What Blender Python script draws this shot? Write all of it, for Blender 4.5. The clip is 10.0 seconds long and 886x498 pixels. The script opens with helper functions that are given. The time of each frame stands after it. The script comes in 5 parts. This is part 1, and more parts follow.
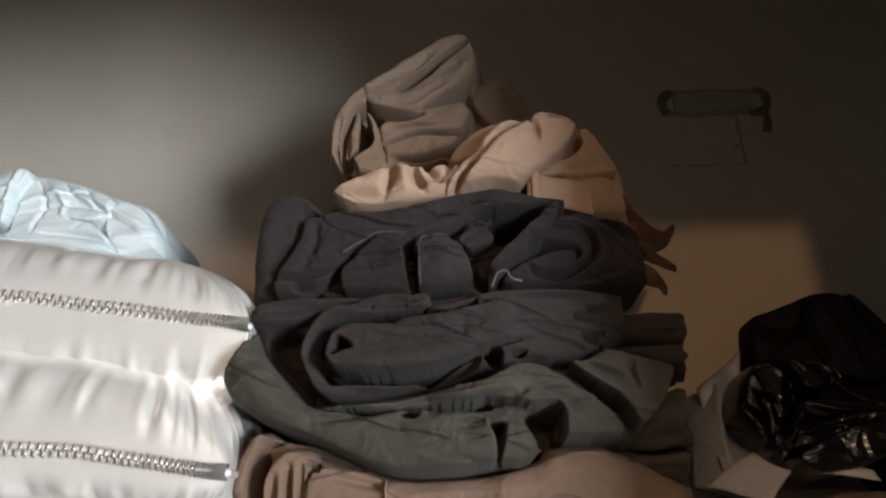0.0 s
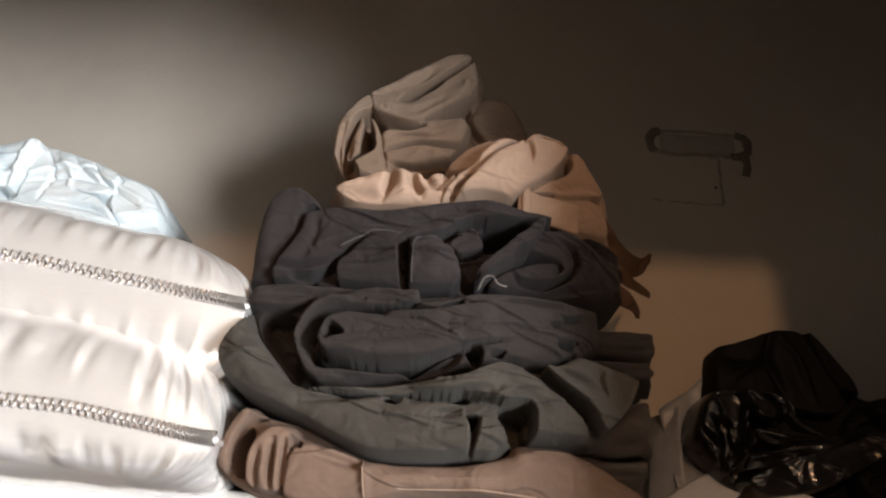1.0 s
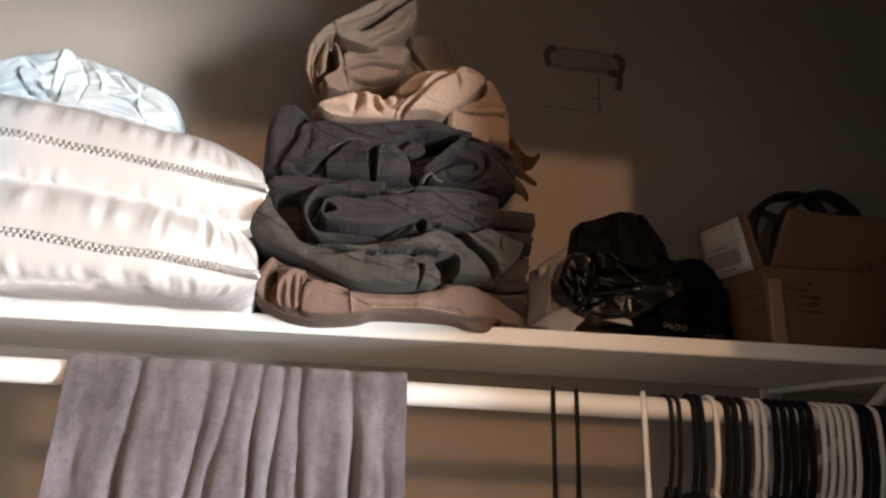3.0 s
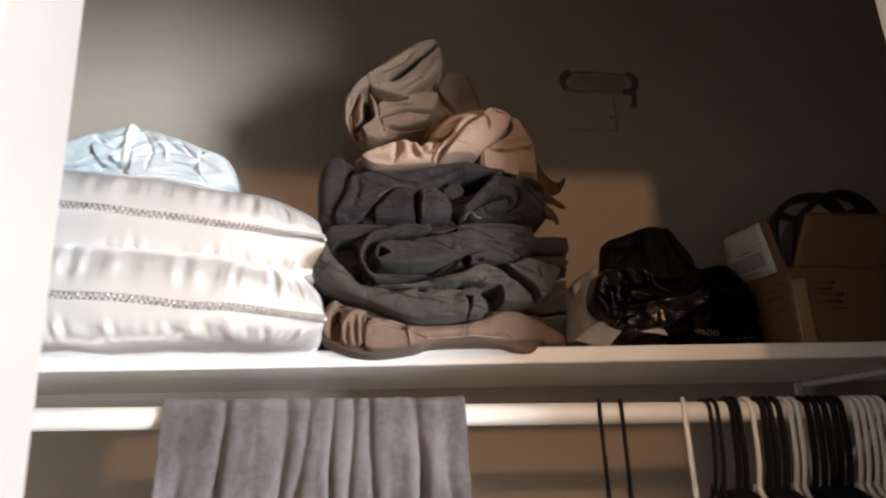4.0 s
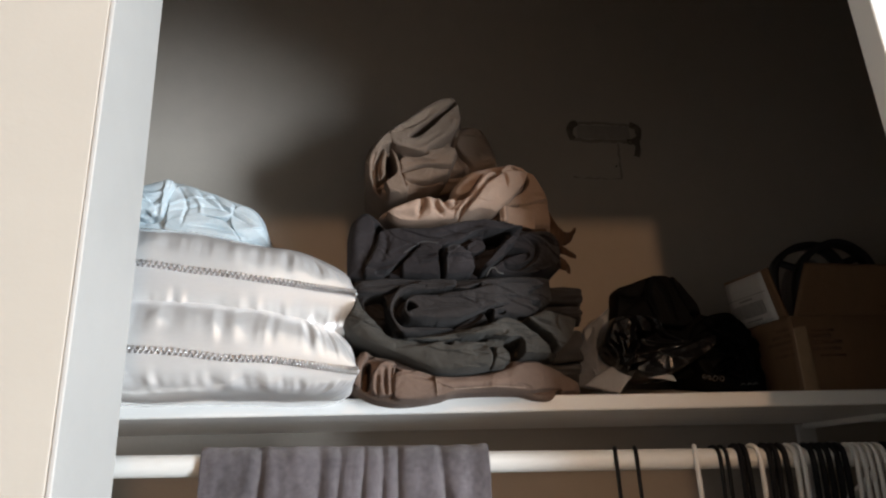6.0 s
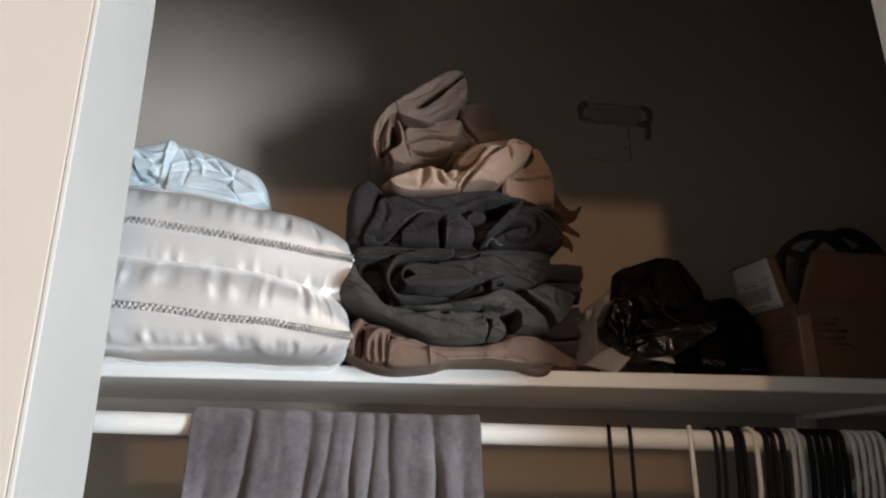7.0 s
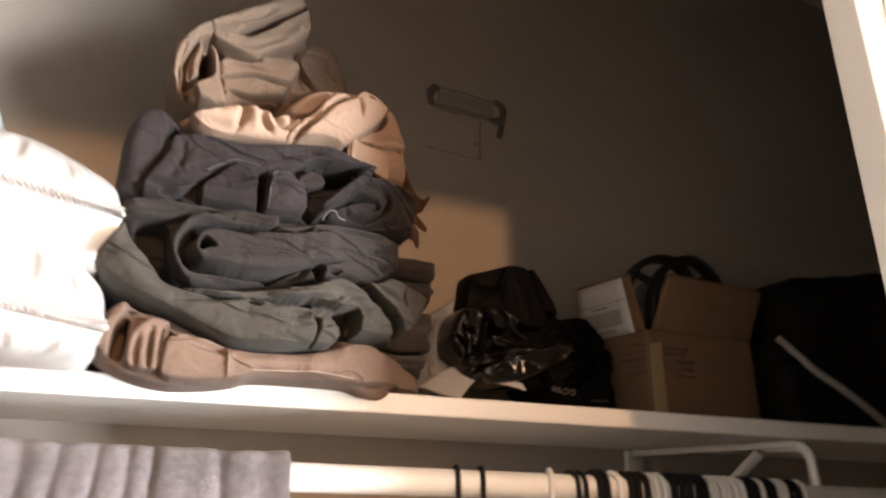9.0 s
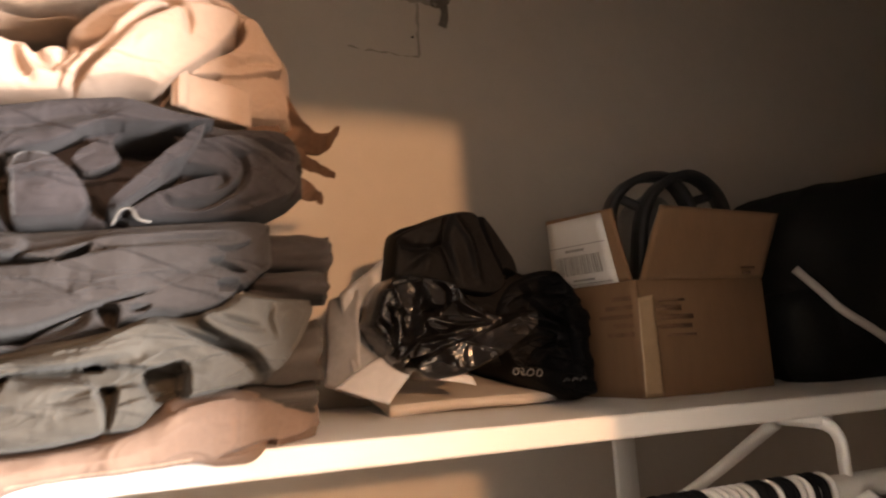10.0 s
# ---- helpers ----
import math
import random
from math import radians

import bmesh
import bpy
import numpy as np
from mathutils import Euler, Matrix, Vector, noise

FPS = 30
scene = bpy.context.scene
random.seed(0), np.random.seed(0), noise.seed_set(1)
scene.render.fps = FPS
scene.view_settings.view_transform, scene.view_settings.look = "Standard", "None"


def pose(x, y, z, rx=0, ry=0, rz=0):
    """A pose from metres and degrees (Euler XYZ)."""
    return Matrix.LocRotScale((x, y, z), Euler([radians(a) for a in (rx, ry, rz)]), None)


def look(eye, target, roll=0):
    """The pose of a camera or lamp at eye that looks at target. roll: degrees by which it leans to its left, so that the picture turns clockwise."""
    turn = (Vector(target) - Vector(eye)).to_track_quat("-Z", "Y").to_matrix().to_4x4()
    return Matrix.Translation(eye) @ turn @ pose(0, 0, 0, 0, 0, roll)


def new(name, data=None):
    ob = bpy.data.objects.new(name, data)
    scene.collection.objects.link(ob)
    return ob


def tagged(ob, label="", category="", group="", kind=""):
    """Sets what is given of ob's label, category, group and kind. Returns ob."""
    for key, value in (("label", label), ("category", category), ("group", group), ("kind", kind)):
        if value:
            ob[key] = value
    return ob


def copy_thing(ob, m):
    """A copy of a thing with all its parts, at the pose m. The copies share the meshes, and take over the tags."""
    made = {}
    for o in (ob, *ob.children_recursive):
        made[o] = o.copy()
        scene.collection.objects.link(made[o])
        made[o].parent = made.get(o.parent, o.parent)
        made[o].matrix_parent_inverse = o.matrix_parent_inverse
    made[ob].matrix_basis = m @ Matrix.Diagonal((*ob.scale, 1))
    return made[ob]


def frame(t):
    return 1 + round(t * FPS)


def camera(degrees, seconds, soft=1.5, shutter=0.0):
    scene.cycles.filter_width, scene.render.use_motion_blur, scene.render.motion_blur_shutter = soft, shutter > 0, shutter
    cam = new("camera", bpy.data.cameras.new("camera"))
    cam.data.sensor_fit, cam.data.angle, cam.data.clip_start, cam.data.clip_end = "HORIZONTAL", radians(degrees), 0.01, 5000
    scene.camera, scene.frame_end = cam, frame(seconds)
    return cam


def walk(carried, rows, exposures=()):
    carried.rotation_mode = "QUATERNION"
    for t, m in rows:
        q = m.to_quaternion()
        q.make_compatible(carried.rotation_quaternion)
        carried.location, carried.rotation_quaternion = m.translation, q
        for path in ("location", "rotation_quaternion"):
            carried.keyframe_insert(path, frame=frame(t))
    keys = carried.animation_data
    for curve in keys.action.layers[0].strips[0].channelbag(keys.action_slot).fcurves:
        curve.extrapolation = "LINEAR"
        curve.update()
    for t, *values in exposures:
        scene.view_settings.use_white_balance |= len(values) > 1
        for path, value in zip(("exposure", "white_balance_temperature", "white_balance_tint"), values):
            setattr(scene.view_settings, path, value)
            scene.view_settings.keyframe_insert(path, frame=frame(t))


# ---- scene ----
cam = camera(66.1, 10.0, soft=2.2, shutter=0.4)
EXPOSURES = [(0.0, -0.45, 7000, 14), (0.5, -0.12, 7250, 18), (1.0, -0.05, 7350, 18), (1.5, 0.8, 7450, 18), (2.0, 0.0, 7350, 18), (2.5, 0.1, 7350, 20), (4.0, 0.02, 7150, 18), (5.0, -0.28, 6800, 14), (6.5, -0.54, 6600, 13), (7.0, -0.56, 6600, 13), (7.5, -0.42, 6550, 12), (8.0, -0.2, 6800, 15), (8.5, -0.02, 7050, 16), (9.0, 0.85, 7500, 20), (9.5, 1.9, 7700, 21), (10.0, 1.85, 7900, 22)]
PATH = [
    (0, (0.005, -0.549, 1.716), (-0.05, 1.269, 2.549), -1.5),
    (0.5, (-0.025, -0.582, 1.699), (0.02, 1.257, 2.484), 0.5),
    (1, (-0.006, -0.576, 1.688), (0.001, 1.219, 2.57), 3.1),
    (1.5, (-0.041, -0.623, 1.648), (0.251, 1.174, 2.476), 1.0),
    (1.7, (-0.106, -0.669, 1.619), (0.224, 1.154, 2.371), -1.7),
    (2, (-0.141, -0.756, 1.635), (0.245, 1.092, 2.295), 0.4),
    (2.5, (-0.108, -0.828, 1.617), (0.238, 1.054, 2.201), -1.0),
    (2.7, (-0.08, -0.842, 1.592), (0.233, 1.061, 2.121), 1.4),
    (3.8, (-0.089, -0.909, 1.611), (0.203, 0.979, 2.202), -1.2),
    (4, (-0.125, -0.937, 1.605), (0.13, 0.963, 2.174), -2.7),
    (4.5, (-0.193, -0.959, 1.618), (0.282, 0.888, 2.219), -7.0),
    (5, (-0.219, -0.993, 1.617), (0.231, 0.87, 2.189), -6.3),
    (5.2, (-0.214, -0.998, 1.628), (0.181, 0.864, 2.242), -6.3),
    (6.3, (-0.162, -0.994, 1.632), (0.09, 0.884, 2.273), -1.8),
    (6.5, (-0.153, -0.993, 1.621), (0.087, 0.893, 2.242), -1.3),
    (7, (-0.159, -0.98, 1.606), (0.087, 0.909, 2.216), -0.3),
    (7.5, (-0.152, -0.963, 1.582), (0.115, 0.927, 2.176), 0.4),
    (8, (-0.12, -0.941, 1.564), (0.161, 0.971, 2.078), 1.7),
    (8.5, (-0.136, -0.87, 1.604), (0.279, 0.992, 2.205), -2.0),
    (9, (-0.145, -0.717, 1.645), (0.656, 0.995, 2.298), 0.1),
    (9.2, (-0.152, -0.67, 1.665), (0.669, 1.054, 2.26), 5.4),
    (9.5, (-0.096, -0.626, 1.75), (0.703, 1.12, 2.31), -2.7),
    (9.8, (-0.004, -0.574, 1.797), (0.822, 1.217, 2.127), -2.0),
    (10, (0.034, -0.542, 1.82), (0.888, 1.244, 2.105), -3.6),
]
walk(cam, [(t, look(eye, target, roll)) for t, eye, target, roll in PATH], EXPOSURES)

from mathutils.bvhtree import BVHTree

# ---------------------------------------------------------------- light
world = bpy.data.worlds.new("world")
scene.world = world
world.use_nodes = True
sky = world.node_tree.nodes.new("ShaderNodeTexSky")
sky.sky_type = "NISHITA"
sky.sun_disc = False
sky.sun_elevation = radians(35)
sky.sun_rotation = radians(60)
world.node_tree.links.new(sky.outputs["Color"], world.node_tree.nodes["Background"].inputs["Color"])
world.node_tree.nodes["Background"].inputs["Strength"].default_value = 0.08

# daylight in the window of the room, behind and to the right of the closet
day = bpy.data.lights.new("window_daylight", "AREA")
day.shape, day.size, day.size_y = "RECTANGLE", 1.6, 1.45
day.energy, day.color = 670, (0.80, 0.92, 1.0)
day_ob = new("window_daylight", day)
day_ob.matrix_world = look((3.17, -3.47, 0.95), (2.17, -3.47, 0.95))

# warm bulb of the room's ceiling lamp
bulb = bpy.data.lights.new("ceiling_bulb", "POINT")
bulb.energy, bulb.color, bulb.shadow_soft_size = 58, (1.0, 0.60, 0.33), 0.06
bulb_ob = new("ceiling_bulb", bulb)
bulb_ob.location = (0.18, -2.5, 2.30)


# ---------------------------------------------------------------- helpers
def material(name, color, rough=0.7, metal=0.0, vary=0.12, scale=30.0, bump=0.0, bump_scale=200.0, stretch=(1, 1, 1),
             second=None, sheen=0.0, spread=0.0, coat=0.0, dist=0.002, crease=0.0):
    """A surface with two scales of colour variation and fine relief."""
    m = bpy.data.materials.new(name)
    m.use_nodes = True
    n, l = m.node_tree.nodes, m.node_tree.links
    b = n["Principled BSDF"]
    b.inputs["Roughness"].default_value, b.inputs["Metallic"].default_value = rough, metal
    b.inputs["Sheen Weight"].default_value = sheen
    b.inputs["Coat Weight"].default_value = coat
    tc = n.new("ShaderNodeTexCoord")
    mp = n.new("ShaderNodeMapping")
    mp.inputs["Scale"].default_value = stretch
    l.new(tc.outputs["Object"], mp.inputs["Vector"])
    big, fine = n.new("ShaderNodeTexNoise"), n.new("ShaderNodeTexNoise")
    big.inputs["Scale"].default_value, big.inputs["Detail"].default_value = scale * 0.25, 5
    fine.inputs["Scale"].default_value, fine.inputs["Detail"].default_value = scale * 3, 6
    l.new(mp.outputs["Vector"], big.inputs["Vector"]), l.new(mp.outputs["Vector"], fine.inputs["Vector"])
    mix = n.new("ShaderNodeMix")
    mix.data_type = "FLOAT"
    mix.inputs["Factor"].default_value = 0.4
    l.new(big.outputs["Fac"], mix.inputs["A"]), l.new(fine.outputs["Fac"], mix.inputs["B"])
    ramp = n.new("ShaderNodeValToRGB")
    lo = [c * (1 - vary) for c in color] if second is None else second
    hi = [min(1, c * (1 + vary)) for c in color] if second is None else color
    ramp.color_ramp.elements[0].position, ramp.color_ramp.elements[1].position = 0.32, 0.68
    ramp.color_ramp.elements[0].color, ramp.color_ramp.elements[1].color = (*lo, 1), (*hi, 1)
    l.new(mix.outputs["Result"], ramp.inputs["Fac"]), l.new(ramp.outputs["Color"], b.inputs["Base Color"])
    if spread:
        mr = n.new("ShaderNodeMapRange")
        mr.inputs["To Min"].default_value, mr.inputs["To Max"].default_value = rough - spread, rough + spread
        l.new(big.outputs["Fac"], mr.inputs["Value"]), l.new(mr.outputs["Result"], b.inputs["Roughness"])
    if bump:
        bn, bt = n.new("ShaderNodeBump"), n.new("ShaderNodeTexNoise")
        bt.inputs["Scale"].default_value, bt.inputs["Detail"].default_value = bump_scale, 4
        l.new(mp.outputs["Vector"], bt.inputs["Vector"])
        bn.inputs["Strength"].default_value, bn.inputs["Distance"].default_value = bump, dist
        l.new(bt.outputs["Fac"], bn.inputs["Height"]), l.new(bn.outputs["Normal"], b.inputs["Normal"])
        if crease:
            cn, ct = n.new("ShaderNodeBump"), n.new("ShaderNodeTexNoise")
            ct.noise_type = "RIDGED_MULTIFRACTAL"
            ct.inputs["Scale"].default_value, ct.inputs["Detail"].default_value, ct.inputs["Distortion"].default_value = 22, 3, 1.2
            cm = n.new("ShaderNodeMapping")
            cm.inputs["Scale"].default_value, cm.inputs["Rotation"].default_value = (0.8, 1, 1.9), (0, 0.35, 0)
            l.new(tc.outputs["Object"], cm.inputs["Vector"]), l.new(cm.outputs["Vector"], ct.inputs["Vector"])
            cn.inputs["Strength"].default_value, cn.inputs["Distance"].default_value = crease, 0.004
            l.new(ct.outputs["Fac"], cn.inputs["Height"]), l.new(cn.outputs["Normal"], bn.inputs["Normal"])
    return m


def part(name, bm, mat, parent=None, label="", smooth=True, mats=()):
    me = bpy.data.meshes.new(name)
    bmesh.ops.recalc_face_normals(bm, faces=bm.faces[:])
    bm.to_mesh(me)
    bm.free()
    for p in me.polygons:
        p.use_smooth = smooth
    me.materials.append(mat)
    for m in mats:
        me.materials.append(m)
    ob = new(name, me)
    if parent is not None:
        ob.parent = parent
    if label:
        ob["label"] = label
    return ob


def mesh_part(name, verts, faces, mat, parent=None, label="", smooth=True):
    me = bpy.data.meshes.new(name)
    me.from_pydata([tuple(v) for v in verts], [], faces)
    me.update()
    bm = bmesh.new()
    bm.from_mesh(me)
    bpy.data.meshes.remove(me)
    return part(name, bm, mat, parent, label, smooth)


def box(x0, x1, y0, y1, z0, z1, bevel=0.0, seg=2):
    bm = bmesh.new()
    bmesh.ops.create_cube(bm, size=1)
    for v in bm.verts:
        v.co = Vector(((x0 + x1) / 2 + v.co.x * (x1 - x0), (y0 + y1) / 2 + v.co.y * (y1 - y0), (z0 + z1) / 2 + v.co.z * (z1 - z0)))
    if bevel:
        bmesh.ops.bevel(bm, geom=bm.edges[:], offset=bevel, segments=seg, profile=0.5, affect="EDGES")
    return bm


def spline(points, n):
    """Catmull-Rom through the points, n samples."""
    p = np.array(points, float)
    p = np.vstack([2 * p[0] - p[1], p, 2 * p[-1] - p[-2]])
    out = []
    for s in np.linspace(0, len(p) - 3 - 1e-6, n):
        k, u = int(s), s - int(s)
        a, b, c, d = p[k], p[k + 1], p[k + 2], p[k + 3]
        out.append(0.5 * (2 * b + (c - a) * u + (2 * a - 5 * b + 4 * c - d) * u * u + (3 * b - a - 3 * c + d) * u ** 3))
    return np.array(out)


def tube(points, radius, seg=10, n=40, flat=1.0):
    """A round rod along a smooth line; radius may be one value or two ends."""
    c = spline(points, n)
    r = np.linspace(*(radius if isinstance(radius, tuple) else (radius, radius)), n)
    t = np.gradient(c, axis=0)
    t /= np.linalg.norm(t, axis=1)[:, None]
    bm = bmesh.new()
    side = np.cross(t[0], (0.3, 0.9, 0.25))
    rings = []
    for k in range(n):
        side = side - t[k] * side.dot(t[k])
        side /= np.linalg.norm(side)
        up = np.cross(t[k], side)
        rings.append([bm.verts.new(c[k] + r[k] * (math.cos(a) * side + flat * math.sin(a) * up)) for a in np.linspace(0, 2 * math.pi, seg, endpoint=False)])
    for a, b in zip(rings, rings[1:]):
        for j in range(seg):
            bm.faces.new((a[j], a[(j + 1) % seg], b[(j + 1) % seg], b[j]))
    bm.faces.new(rings[0]), bm.faces.new(rings[-1][::-1])
    return bm


def sheet(grid, thick, closed=False):
    """A cloth or card of even thickness over a grid of points (rows x columns x 3)."""
    g = np.array(grid, float)
    nr, nc = g.shape[:2]
    du, dv = np.gradient(g, axis=0), np.gradient(g, axis=1)
    nrm = np.cross(du, dv)
    nrm /= np.linalg.norm(nrm, axis=2)[:, :, None] + 1e-9
    top, low = g + nrm * thick / 2, g - nrm * thick / 2
    bm = bmesh.new()
    A = [[bm.verts.new(p) for p in row] for row in top]
    B = [[bm.verts.new(p) for p in row] for row in low]
    for i in range(nr - 1):
        for j in range(nc - 1):
            bm.faces.new((A[i][j], A[i][j + 1], A[i + 1][j + 1], A[i + 1][j]))
            bm.faces.new((B[i][j], B[i + 1][j], B[i + 1][j + 1], B[i][j + 1]))
    for i in range(nr - 1):
        bm.faces.new((A[i][0], A[i + 1][0], B[i + 1][0], B[i][0])), bm.faces.new((A[i][-1], B[i][-1], B[i + 1][-1], A[i + 1][-1]))
    for j in range(nc - 1):
        bm.faces.new((A[0][j], B[0][j], B[0][j + 1], A[0][j + 1])), bm.faces.new((A[-1][j], A[-1][j + 1], B[-1][j + 1], B[-1][j]))
    return bm


def patch(corners, rows, cols, rough=0.0, scale=20.0, seed=0.0, bulge=0.0):
    """A grid over four corners (bottom left, bottom right, top right, top left), bulged and crumpled."""
    a, b, c, d = [np.array(p, float) for p in corners]
    nrm = np.cross(b - a, d - a)
    nrm /= np.linalg.norm(nrm)
    g = np.zeros((rows, cols, 3))
    for i, v in enumerate(np.linspace(0, 1, rows)):
        for j, u in enumerate(np.linspace(0, 1, cols)):
            p = (a * (1 - u) + b * u) * (1 - v) + (d * (1 - u) + c * u) * v
            h = noise.noise(Vector(p * scale) + Vector((seed, 0, seed)))
            h += 0.6 * (0.5 - abs(noise.noise(Vector(p * scale * 2.1) + Vector((0, seed, 7)))))
            g[i, j] = p + nrm * (rough * h + bulge * 16 * u * (1 - u) * v * (1 - v))
    return g


class Cloth:
    """A folded garment seen from its open side: overlapping flaps of cloth between an upper and a lower outline,
    with openings between the layers and creases pressed or raised along lines. Points are (x, z)."""

    def __init__(self, top, bottom):
        self.top, self.bottom = top, bottom
        self.flaps, self.holes, self.creases = [], [], []

    def flap(self, outline, height, edge):
        self.flaps.append((outline, height, edge))

    def hole(self, outline, depth):
        self.holes.append((outline, depth))

    def crease(self, line, width, rise):
        self.creases.append((line, width, rise))

    @staticmethod
    def rounded(outline):
        """The outline with its corners cut twice."""
        p = np.array(outline, float)
        for _ in range(2):
            q = np.roll(p, -1, axis=0)
            p = np.stack([0.8 * p + 0.2 * q, 0.2 * p + 0.8 * q], axis=1).reshape(-1, 2)
        return p

    @staticmethod
    def inside(x, z, p):
        """Distance to the outline, positive inside it."""
        best, odd = np.full_like(x, 9.0), np.zeros(x.shape, bool)
        for a, b in zip(p, np.roll(p, -1, axis=0)):
            e = b - a
            s = np.clip(((x - a[0]) * e[0] + (z - a[1]) * e[1]) / (e.dot(e) + 1e-12), 0, 1)
            best = np.minimum(best, np.hypot(x - a[0] - s * e[0], z - a[1] - s * e[1]))
            if abs(e[1]) > 1e-9:
                odd ^= ((a[1] > z) != (b[1] > z)) & (x < e[0] * (z - a[1]) / e[1] + a[0])
        return np.where(odd, best, -best)

    def build(self, name, mat, owner, y_front, y_back, seed, wrinkle=0.0019, step=0.0009, roll=0.020, soft=0.5, turned=0.0, loose=20):
        T, B = spline(self.top, 300), spline(self.bottom, 300)
        x0, x1 = max(T[0, 0], B[0, 0]), min(T[-1, 0], B[-1, 0])
        nu = int((x1 - x0) / step)
        xs = np.linspace(x0, x1, nu)
        zt, zb = np.interp(xs, T[:, 0], T[:, 1]), np.interp(xs, B[:, 0], B[:, 1])
        zt = np.maximum(zt, zb + 0.004)
        nv = int((zt - zb).max() / step) + 8
        X = np.repeat(xs[:, None], nv, 1)
        V = np.linspace(0, 1, nv)
        Z = zb[:, None] * (1 - V) + zt[:, None] * V
        # a slow drift bends the straight edges of the flaps
        Wx, Wz, R1, R2 = (np.zeros_like(X) for _ in range(4))
        for i in range(0, nu):
            for j in range(0, nv):
                x, z = X[i, j], Z[i, j]
                n = noise.noise_vector(Vector((x * 38, seed, z * 38)))
                Wx[i, j], Wz[i, j] = n.x, n.z
                R1[i, j] = n.y + 0.5 * noise.noise(Vector((x * 40 + n.x, seed * 3, z * 90 + 2 * n.z)))
                R2[i, j] = 0.35 - abs(noise.noise(Vector((x * 70 + 1.5 * n.x, seed * 5, z * 130 + 2.5 * n.z))))
        xd, zd = X + 0.0016 * Wx, Z + 0.0016 * Wz
        H = np.zeros_like(X)
        for k, (outline, height, edge) in enumerate(self.flaps):
            p = self.rounded(outline)
            d = self.inside(xd, zd, p)
            e = np.clip(d / (0.35 * edge), 0, 1)
            lift = 0.007 * (1 - np.sqrt(np.clip(1 - (1 - e) ** 2, 0, 1)))
            mid = p.mean(axis=0)
            lean = 0.05 * math.sin(seed * 7 + k * 2.1) * (X - mid[0]) + 0.10 * math.cos(seed * 5 + k * 1.7) * (Z - mid[1])
            H = np.where(d > 0, np.maximum(H, 1.25 * height - lift + np.clip(lean, -0.005, 0.005)), H)
        for line, width, rise in self.creases:
            p = spline(line, 8 * len(line))
            best, run = np.full_like(X, 9.0), np.zeros_like(X)
            for k, (a, b) in enumerate(zip(p, p[1:])):
                e = b - a
                s = np.clip(((xd - a[0]) * e[0] + (zd - a[1]) * e[1]) / (e.dot(e) + 1e-12), 0, 1)
                d = np.hypot(xd - a[0] - s * e[0], zd - a[1] - s * e[1])
                run = np.where(d < best, (k + s) / (len(p) - 1), run)
                best = np.minimum(best, d)
            H += (1.5 if rise < 0 else 1.1) * rise * np.sqrt(np.sin(np.pi * np.clip(run, 0.02, 0.98))) * np.exp(-(best / (0.85 * width)) ** 2)
        # small overlaps where the cloth is pushed together
        rng = random.Random(int(seed * 100))
        for k in range(loose):
            xa, v = rng.uniform(x0, x1 - 0.03), rng.uniform(0.06, 0.94)
            run_x, slant, bow = rng.uniform(0.04, 0.16), rng.uniform(-0.35, 0.35), rng.uniform(-0.012, 0.012)
            za = np.interp(xa, xs, zb) * (1 - v) + np.interp(xa, xs, zt) * v
            s = np.clip((xd - xa) / run_x, 0, 1)
            d = zd - za - slant * (xd - xa) - bow * np.sin(np.pi * s) - 0.004 * Wz
            size = rng.uniform(0.003, 0.0065) * np.sin(np.pi * s) ** 0.6
            up = d if rng.random() < 0.8 else -d
            H += size * np.where(up > 0, np.exp(-up / 0.012), 0.0)
        H += wrinkle * (R1 + 0.8 * R2)
        for outline, depth in self.holes:
            d = self.inside(xd, zd, self.rounded(outline))
            H -= 1.4 * depth * np.clip(d / 0.0025 + 0.4, 0, 1)
        # even the cliffs out a little
        for _ in range(1):
            Q = H.copy()
            Q[1:-1, 1:-1] = 0.25 * (H[:-2, 1:-1] + H[2:, 1:-1] + H[1:-1, :-2] + H[1:-1, 2:])
            H = (1 - soft) * H + soft * Q
        rim = self.inside(X, Z, np.vstack([np.stack([xs, zt], 1), np.stack([xs, zb], 1)[::-1]]))
        e = np.clip(rim / roll, 0, 1)
        Y = y_front + roll * (1 - np.sqrt(np.clip(1 - (1 - e) ** 2, 0, 1))) - H * np.clip(0.55 + e * 2.0, 0, 1)
        Y += turned * (np.clip(X - 0.03, 0, 1) / 0.15) ** 1.5  # the end that turns away
        front = np.stack([X, Y, Z], 2)
        verts = front.reshape(-1, 3)
        I = np.arange(nu * nv).reshape(nu, nv)
        faces = np.stack([I[:-1, :-1], I[1:, :-1], I[1:, 1:], I[:-1, 1:]], 2).reshape(-1, 4).tolist()
        loop = np.concatenate([I[:-1, 0], I[-1, :-1], I[:0:-1, -1], I[0, :0:-1]])[::1]
        ring, mid = verts[loop], verts.mean(axis=0)
        prev, rings = loop, []
        for depth, shrink in ((0.25, 1.0), (0.75, 1.0), (0.93, 0.97), (1.0, 0.90)):
            r = ring.copy()
            r[:, 1] = ring[:, 1] + (y_back - ring[:, 1]) * depth
            r[:, [0, 2]] = mid[[0, 2]] + (ring[:, [0, 2]] - mid[[0, 2]]) * shrink
            base = len(verts) + sum(len(q) for q in rings)
            rings.append(r)
            now = np.arange(base, base + len(r))
            for a in range(len(r)):
                b = (a + 1) % len(r)
                faces.append((int(prev[a]), int(prev[b]), int(now[b]), int(now[a])))
            prev = now
        faces.append([int(k) for k in prev])
        return mesh_part(name, np.vstack([verts] + rings), faces, mat, owner)


